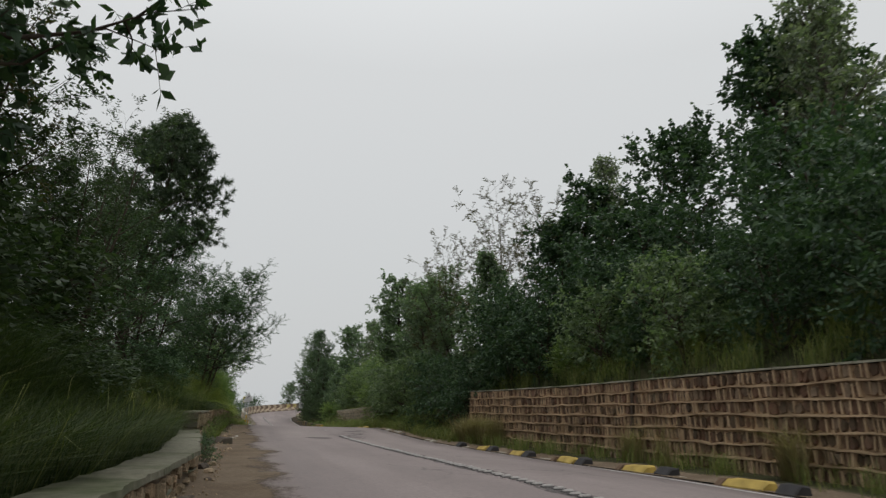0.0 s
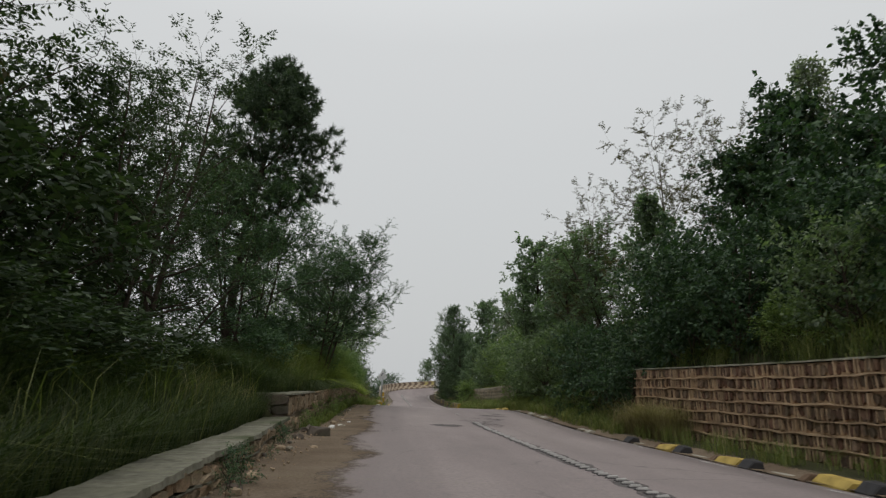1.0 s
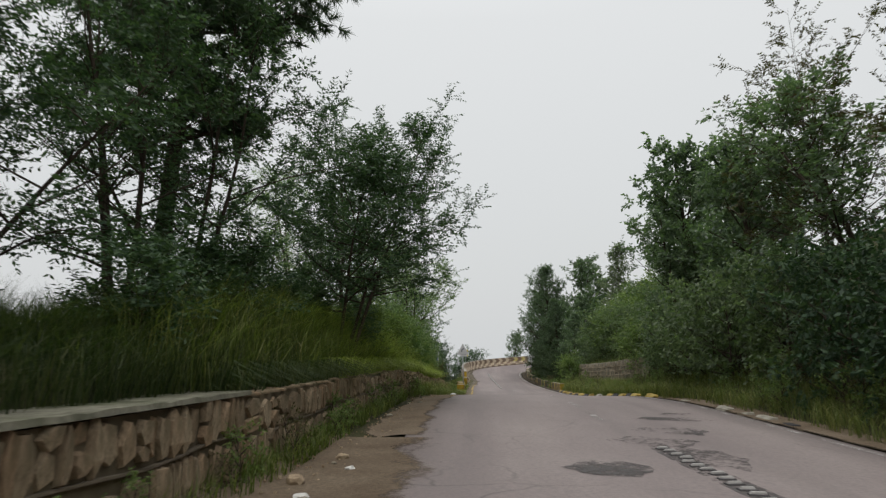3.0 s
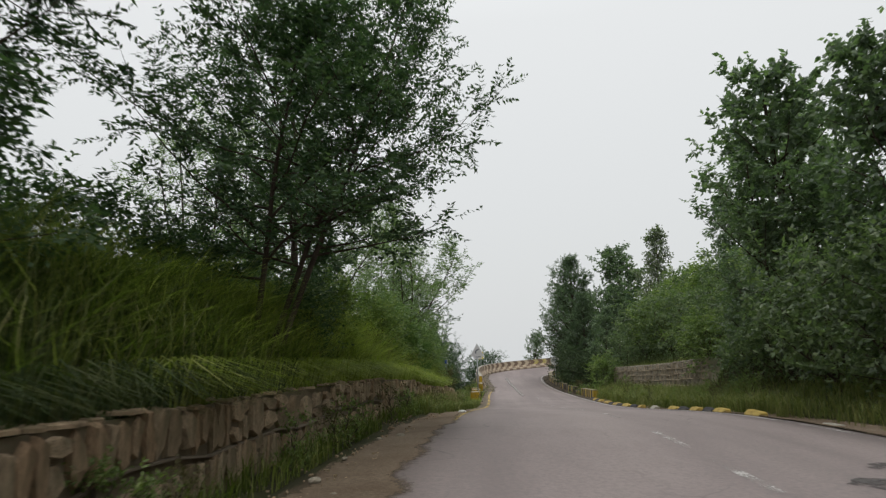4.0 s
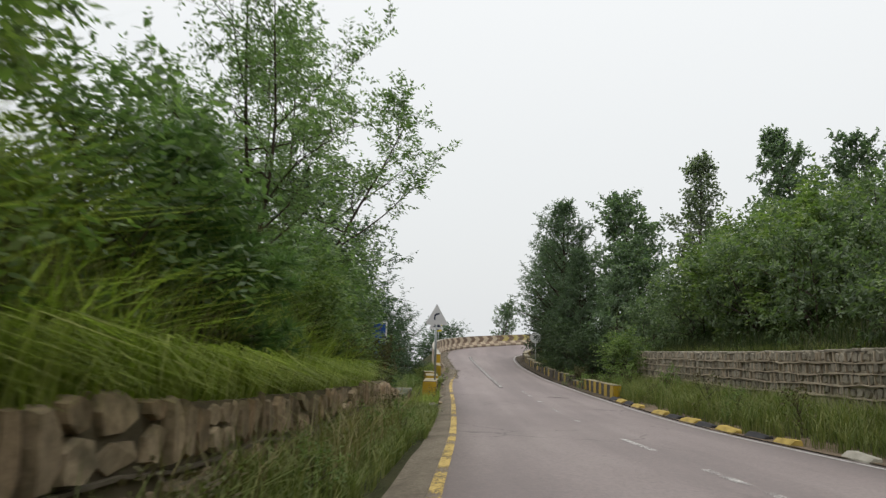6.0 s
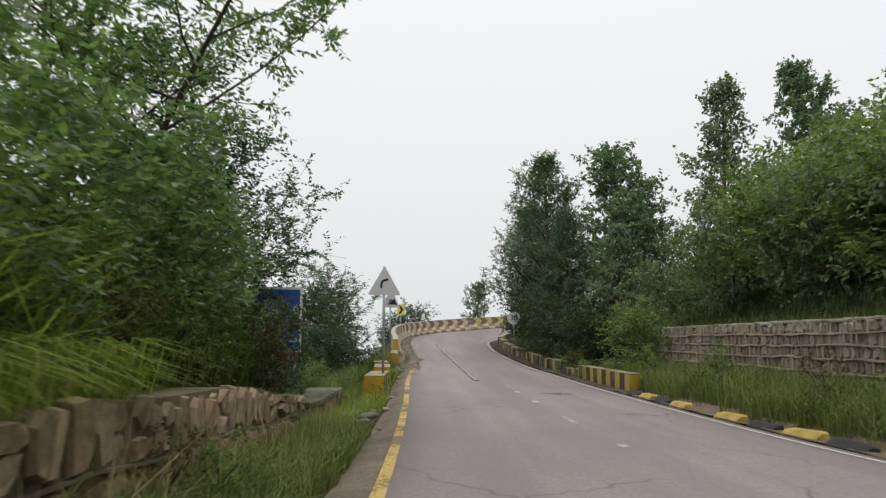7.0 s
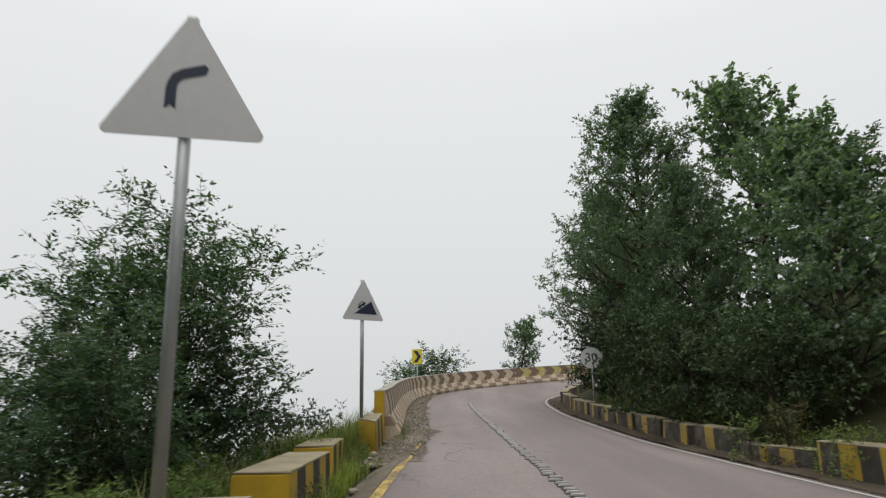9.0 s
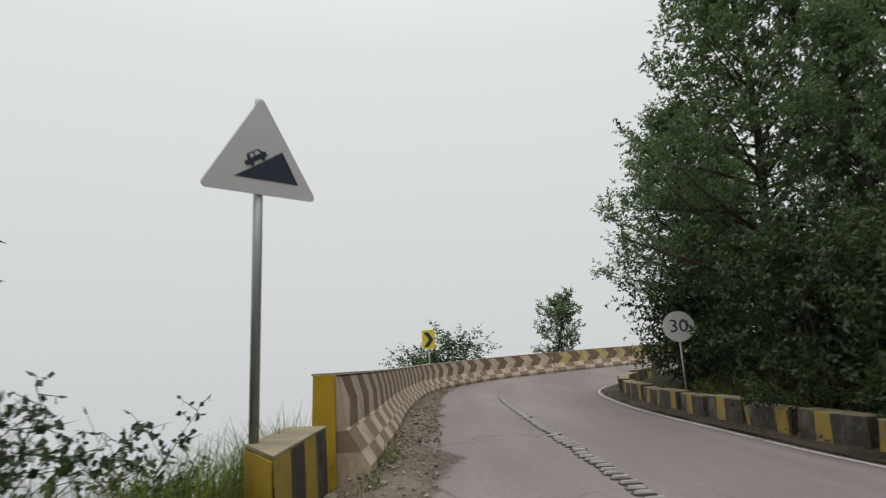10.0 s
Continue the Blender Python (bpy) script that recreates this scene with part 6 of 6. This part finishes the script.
rw = np.random.default_rng(77)
spots = []
for _ in range(6):
    y = rw.uniform(46, 59)
    x = edge_at(LEFT, y)[0] - rw.uniform(0.5, 1.3)
    spots.append((x, y, rw.uniform(0.3, 0.6), rw.uniform(0, 360)))
for _ in range(24):
    y = rw.uniform(46, 62)
    spots.append((edge_at(LEFT, y)[0] - rw.uniform(1.9, 2.3), y, rw.uniform(0.5, 0.9), rw.uniform(0, 360)))
for _ in range(4):
    y = rw.uniform(50, 57)
    spots.append((edge_at(LEFT, y)[0] - rw.uniform(0.8, 1.3), y, rw.uniform(0.4, 0.7), rw.uniform(0, 360)))
for _ in range(18):
    y = rw.uniform(66, 76)
    spots.append((edge_at(LEFT, y)[0] - rw.uniform(0.3, 0.62), y, rw.uniform(0.25, 0.5), rw.uniform(0, 360)))
for _ in range(34):
    y = rw.uniform(26, 46)
    spots.append((edge_at(LEFT, y)[0] - rw.uniform(1.0, 1.35), y, rw.uniform(0.3, 0.7), rw.uniform(0, 360)))
for _ in range(60):
    y = rw.uniform(30, 76)
    spots.append((right_x(y, rw.uniform(0.8, 2.2)), y, rw.uniform(0.5, 1.1), rw.uniform(0, 360)))
for _ in range(10):
    y = rw.uniform(75.4, 79.5)
    spots.append((right_x(y, rw.uniform(0.3, 0.9)), y, rw.uniform(0.6, 1.0), rw.uniform(0, 360)))
for _ in range(14):
    y = rw.uniform(78, 94)
    spots.append((right_x(y, rw.uniform(0.9, 1.4)), y, rw.uniform(0.5, 0.9), rw.uniform(0, 360)))
plant(weed, spots[0::4] + spots[1::4], "weeds along the road", seed=10, sink=0.02)
plant(weed_rust, spots[3::4], "weeds along the road", seed=11, sink=0.02)


# same weed in a darker leaf colour, dimmed for the shaded wall foot
weed_dimmed = copy_thing(weed, pose(0, 0, 0))
dim_spots = []
for _ in range(11):
    y = rw.uniform(15, 24.8)
    dim_spots.append((float(np.interp(y, LOW_Y, LOW_X)) + rw.uniform(0.03, 0.25), y, rw.uniform(0.22, 0.5), rw.uniform(0, 360)))
plant(weed_dimmed, dim_spots, "weeds at the foot of the low wall", seed=37, sink=0.02, leaves=LEAF_LOCUST)

# ---- grass ----
def grass(name, places, length, width, arch, mat, label, seed, lean=0.0, drop=0.0, on_wall=False):
    """Arching blades at places (n, 2), one mesh."""
    r = np.random.default_rng(seed)
    n = len(places)
    z = np.concatenate([ground_at(c[:, 0], c[:, 1])[0] for c in np.array_split(places, max(1, n // 4000))])
    if on_wall:
        z = np.interp(places[:, 1], WALL_Y, WALL_H) + np.interp(places[:, 1], LEFT[:, 1], LEFT[:, 2]) - 0.06
    base = np.column_stack([places, z - 0.03])
    az = r.uniform(0, math.tau, n)
    out = np.column_stack([np.cos(az), np.sin(az), np.zeros(n)])
    out[:, 0] += lean
    L = length * r.uniform(0.45, 1.25, n)[:, None]
    A = arch * r.uniform(0.3, 1.3, n)[:, None]
    s = np.column_stack([-np.sin(az), np.cos(az), np.zeros(n)]) * (width * r.uniform(0.6, 1.3, n))[:, None] / 2
    up = np.array([0, 0, 1.0])
    m1 = base + L * 0.5 * (up * 0.97 + out * A * 0.35)
    tip = base + L * (up * (0.95 - 0.35 * A - drop) + out * A)
    v = np.stack([base - s, base + s, m1 + s * 0.8, m1 - s * 0.8, tip], 1).reshape(-1, 3)
    i = np.arange(n)[:, None] * 5
    f = [tuple(q) for q in (i + np.array([0, 1, 2, 3])).tolist()] + [tuple(q) for q in (i + np.array([3, 2, 4])).tolist()]
    ob = new(name, mesh_from(name, v, f, mat))
    tagged(ob, label, "grass", kind="stuff")
    return ob


def scatter(n, y0, y1, side, near, far, seed, tuft=0.0, per=1):
    """Random places beside the road, near to far metres from its edge; tufts of per blades."""
    r = np.random.default_rng(seed)
    m = n // per
    y = r.uniform(y0, y1, m)
    low = near(y) if callable(near) else near
    off = r.uniform(0, 1, m) * (far - low) + low
    line = LEFT if side < 0 else RIGHT
    x = np.interp(y, line[:, 1], line[:, 0]) + side * off
    x, y = np.repeat(x, per), np.repeat(y, per)
    if tuft:
        x, y = x + r.normal(0, tuft, len(x)), y + r.normal(0, tuft, len(y))
        if side < 0:
            x = np.minimum(x, np.interp(y, line[:, 1], line[:, 0]) - (near(y) if callable(near) else near))
        else:
            x = np.maximum(x, np.interp(y, line[:, 1], line[:, 0]) + near)
    return np.column_stack([x, y])


def behind_wall(y):
    """Way from the road's edge to the back of the low wall."""
    return 3.16 - np.interp(y, LOW_Y, LOW_X)


# bank under the trees: blades in the shade-darkened grass colour
grass("tall_dark_grass", np.vstack([scatter(42000, 2, 25.5, -1, behind_wall, 4.6, 1, 0.16, 40), scatter(16000, 25, 38, -1, 1.9, 4.4, 31, 0.14, 34)]), 0.80, 0.0095, 0.95, GRASS_SHADED, "tall green grass on the bank, shade in its colour", 1, 0.35)
grass("high_bank_grass", scatter(15000, 7, 16, -1, 2.9, 5.4, 55, 0.2, 60), 1.35, 0.010, 0.65, GRASS_SHADED, "very tall soft grass on the bank, shade in its colour", 39, 0.3)
grass("arching_grass", scatter(90, 8, 19, -1, behind_wall, 2.4, 51, 0.25, 3), 1.25, 0.009, 1.15, GRASS_OLIVE, "single pale blades arching over the low wall", 31, 0.75, 0.12)
grass("sign_foot_grass", np.vstack([scatter(1100, 76.4, 80.2, -1, 0.85, 1.6, 52, 0.09, 30), scatter(300, 79.6, 81.6, -1, 0.22, 0.42, 53, 0.05, 30)]), 0.36, 0.010, 0.8, GRASS_OLIVE, "pale grass at the foot of the sign post", 32)
grass("drop_edge_grass", scatter(4200, 76.2, 81, -1, 1.0, 2.1, 54, 0.12, 40), 0.85, 0.012, 0.75, GRASS_MID, "rough green grass behind the sign block", 38)
grass("tall_grass", np.vstack([scatter(13000, 42, 57, -1, 1.8, 4.4, 2, 0.14, 40), scatter(3000, 44, 62, -1, 3.0, 5.2, 61, 0.15, 14)]), 1.0, 0.021, 0.9, GRASS, "tall green grass arching over the bank above the wall", 9, 0.28)
grass("corner_bank_grass", scatter(5200, 55.5, 63, -1, 1.9, 4.2, 57, 0.16, 40), 0.9, 0.015, 0.9, GRASS_MID, "green grass on the bank under the bushes", 40, 0.3)
grass("bank_grass", scatter(4600, 36.5, 46, -1, 1.75, 3.8, 56, 0.15, 40), 1.1, 0.017, 0.95, GRASS, "green grass arching over the bank above the wall", 36, 0.3)
grass("tangled_grass", np.vstack([scatter(6500, 35, 44, -1, 1.8, 4.0, 36, 0.15, 34), scatter(700, 30, 36, -1, 1.8, 3.4, 32, 0.15, 34)]), 1.0, 0.019, 0.9, GRASS_MID, "tangled green grass under the trees", 16, 0.28)
grass("hanging_grass", scatter(8000, 35, 57, -1, 1.46, 1.95, 21, 0.13, 36), 0.8, 0.017, 0.85, GRASS, "long grass hanging over the face of the wall", 8, 0.4, 0.42, True)
grass("hanging_dark_grass", scatter(2200, 29.6, 38, -1, 1.5, 1.95, 33, 0.12, 24), 0.75, 0.016, 0.8, GRASS_SHADED, "shade-darkened grass hanging over the face of the wall", 14, 0.7, 0.5, True)
grass("slope_tussocks", scatter(7000, 6, 30, 1, 2.2, 5.5, 34, 0.18, 70), 0.9, 0.015, 0.8, GRASS_OLIVE, "olive grass tussocks on the slope above the wall", 15)
grass("drooping_grass", scatter(1600, 6, 20, -1, behind_wall, 1.75, 20, 0.05, 30), 0.8, 0.013, 0.9, GRASS_SHADED, "shade-darkened grass hanging over the low wall", 12, 0.7)
grass("long_reeds", np.vstack([scatter(3600, 29, 57, -1, 1.8, 3.2, 23, 0.15, 12), scatter(160, 15, 25, -1, 1.9, 2.8, 24, 0.15, 8)]), 1.35, 0.013, 0.75, GRASS_OLIVE, "long pale reeds arching out of the grass", 10, 0.3)
grass("upper_bank_grass", scatter(5200, 28, 46, -1, 3.0, 5.2, 25, 0.15, 14), 0.9, 0.016, 0.6, GRASS_SHADED, "rough shade-darkened grass high on the bank", 11)
grass("ridge_grass", scatter(9000, 2, 66, -1, 4.2, 8.0, 3, 0.2, 12), 0.8, 0.018, 0.5, GRASS_SHADED, "rough grass along the ridge under the trees", 2)
grass("dry_grass", np.vstack([scatter(300, 19.5, 24, -1, 1.9, 2.8, 4, 0.22, 20), scatter(1500, 40, 53, -1, 1.6, 2.8, 5, 0.15, 25), scatter(420, 50, 61, -1, 0.7, 1.3, 37, 0.1, 21), scatter(1500, 27, 30.5, 1, 1.0, 1.5, 6, 0.2, 40), scatter(400, 17.6, 18.0, 1, 1.3, 1.45, 27, 0.1, 60)]), 1.0, 0.010, 0.7, GRASS_DRY, "straw-coloured dry grass stems among green grass", 3)
grass("verge_grass_left", np.vstack([scatter(9000, 62, 82, -1, 1.25, 3.4, 9, 0.15, 12), scatter(3600, 66, 76.5, -1, 0.40, 1.0, 28, 0.1, 30), scatter(1200, 62, 66, -1, 0.7, 1.3, 38, 0.1, 16)]), 0.40, 0.010, 0.6, GRASS, "green roadside grass beside the drop", 4)
grass("verge_grass_under_wall", np.vstack([scatter(9000, 46, 62.5, -1, 0.5, 1.42, 8, 0.1, 20), scatter(3500, 56, 62.5, -1, 0.34, 1.0, 39, 0.1, 30), scatter(2500, 76, 80.5, -1, 0.75, 1.7, 22, 0.1, 40)]), 0.45, 0.011, 0.7, GRASS_OLIVE, "rough grass at the foot of the stone wall", 19)
grass("verge_weeds_left", scatter(4000, 26.5, 48, -1, 0.95, 1.4, 7, 0.17, 44), 0.4, 0.013, 0.7, GRASS_MID, "sparse grass at the foot of the stone wall", 17)
grass("pale_tall_grass", scatter(2600, 66, 77, -1, 1.3, 2.6, 35, 0.15, 26), 0.85, 0.012, 0.7, GRASS_OLIVE, "tall pale grass at the edge of the drop", 18)
grass("dry_reeds", np.vstack([scatter(330, 51.5, 56.8, -1, 0.9, 1.35, 41, 0.16, 22), scatter(80, 47.5, 50, -1, 1.0, 1.35, 42, 0.12, 20)]), 0.75, 0.014, 0.55, GRASS_DRY, "brown dry reeds standing in front of the stone wall", 21)
grass("green_reeds", scatter(2400, 46.0, 58.5, -1, 0.8, 1.38, 43, 0.16, 30), 0.7, 0.013, 0.8, GRASS_OLIVE, "green reeds standing in front of the stone wall", 22)
grass("verge_grass_right", np.vstack([scatter(11000, 29, 56, 1, 0.55, 2.4, 10, 0.12, 12), scatter(2000, 4, 29, 1, 0.65, 1.35, 12, 0.08, 12), scatter(700, 75, 92, 1, 1.0, 1.7, 13, 0.1, 12)]), 0.55, 0.013, 0.6, GRASS_OLIVE, "green and yellowish grass on the hill-side verge", 5)
grass("tall_verge_grass", np.vstack([scatter(15000, 54, 75, 1, 0.75, 2.4, 11, 0.14, 24), scatter(2500, 44, 70, 1, 0.42, 0.75, 40, 0.1, 24)]), 0.72, 0.013, 0.65, GRASS_OLIVE, "tall yellowish grass in front of the grey wall", 20)
grass("slope_grass", np.vstack([scatter(8000, 2, 31, 1, 2.2, 9.5, 14, 0.25, 14), scatter(7000, 54, 76, 1, 3.0, 6.5, 15, 0.25, 14)]), 0.7, 0.018, 0.6, GRASS_SHADED, "rough green grass on the slope above the wall", 6)
grass("wall_top_grass", np.vstack([scatter(2600, 0, 29.5, 1, 1.75, 2.3, 16, 0.12, 24), scatter(4200, 55.5, 74, 1, 2.65, 3.2, 17, 0.12, 30)]), 0.4, 0.010, 0.8, GRASS_OLIVE, "grass tufts hanging over the top of the walls", 7)
grass("tuft_on_wall", np.vstack([scatter(300, 12.9, 13.2, 1, 1.2, 1.4, 26, 0.10, 150), scatter(2100, 26.6, 29.6, 1, 0.95, 1.5, 29, 0.2, 150), scatter(80, 16.4, 16.6, 1, 1.2, 1.4, 30, 0.1, 80)]), 1.25, 0.012, 0.85, GRASS_DRY, "tall dry grass tufts at the foot of the wall", 13)
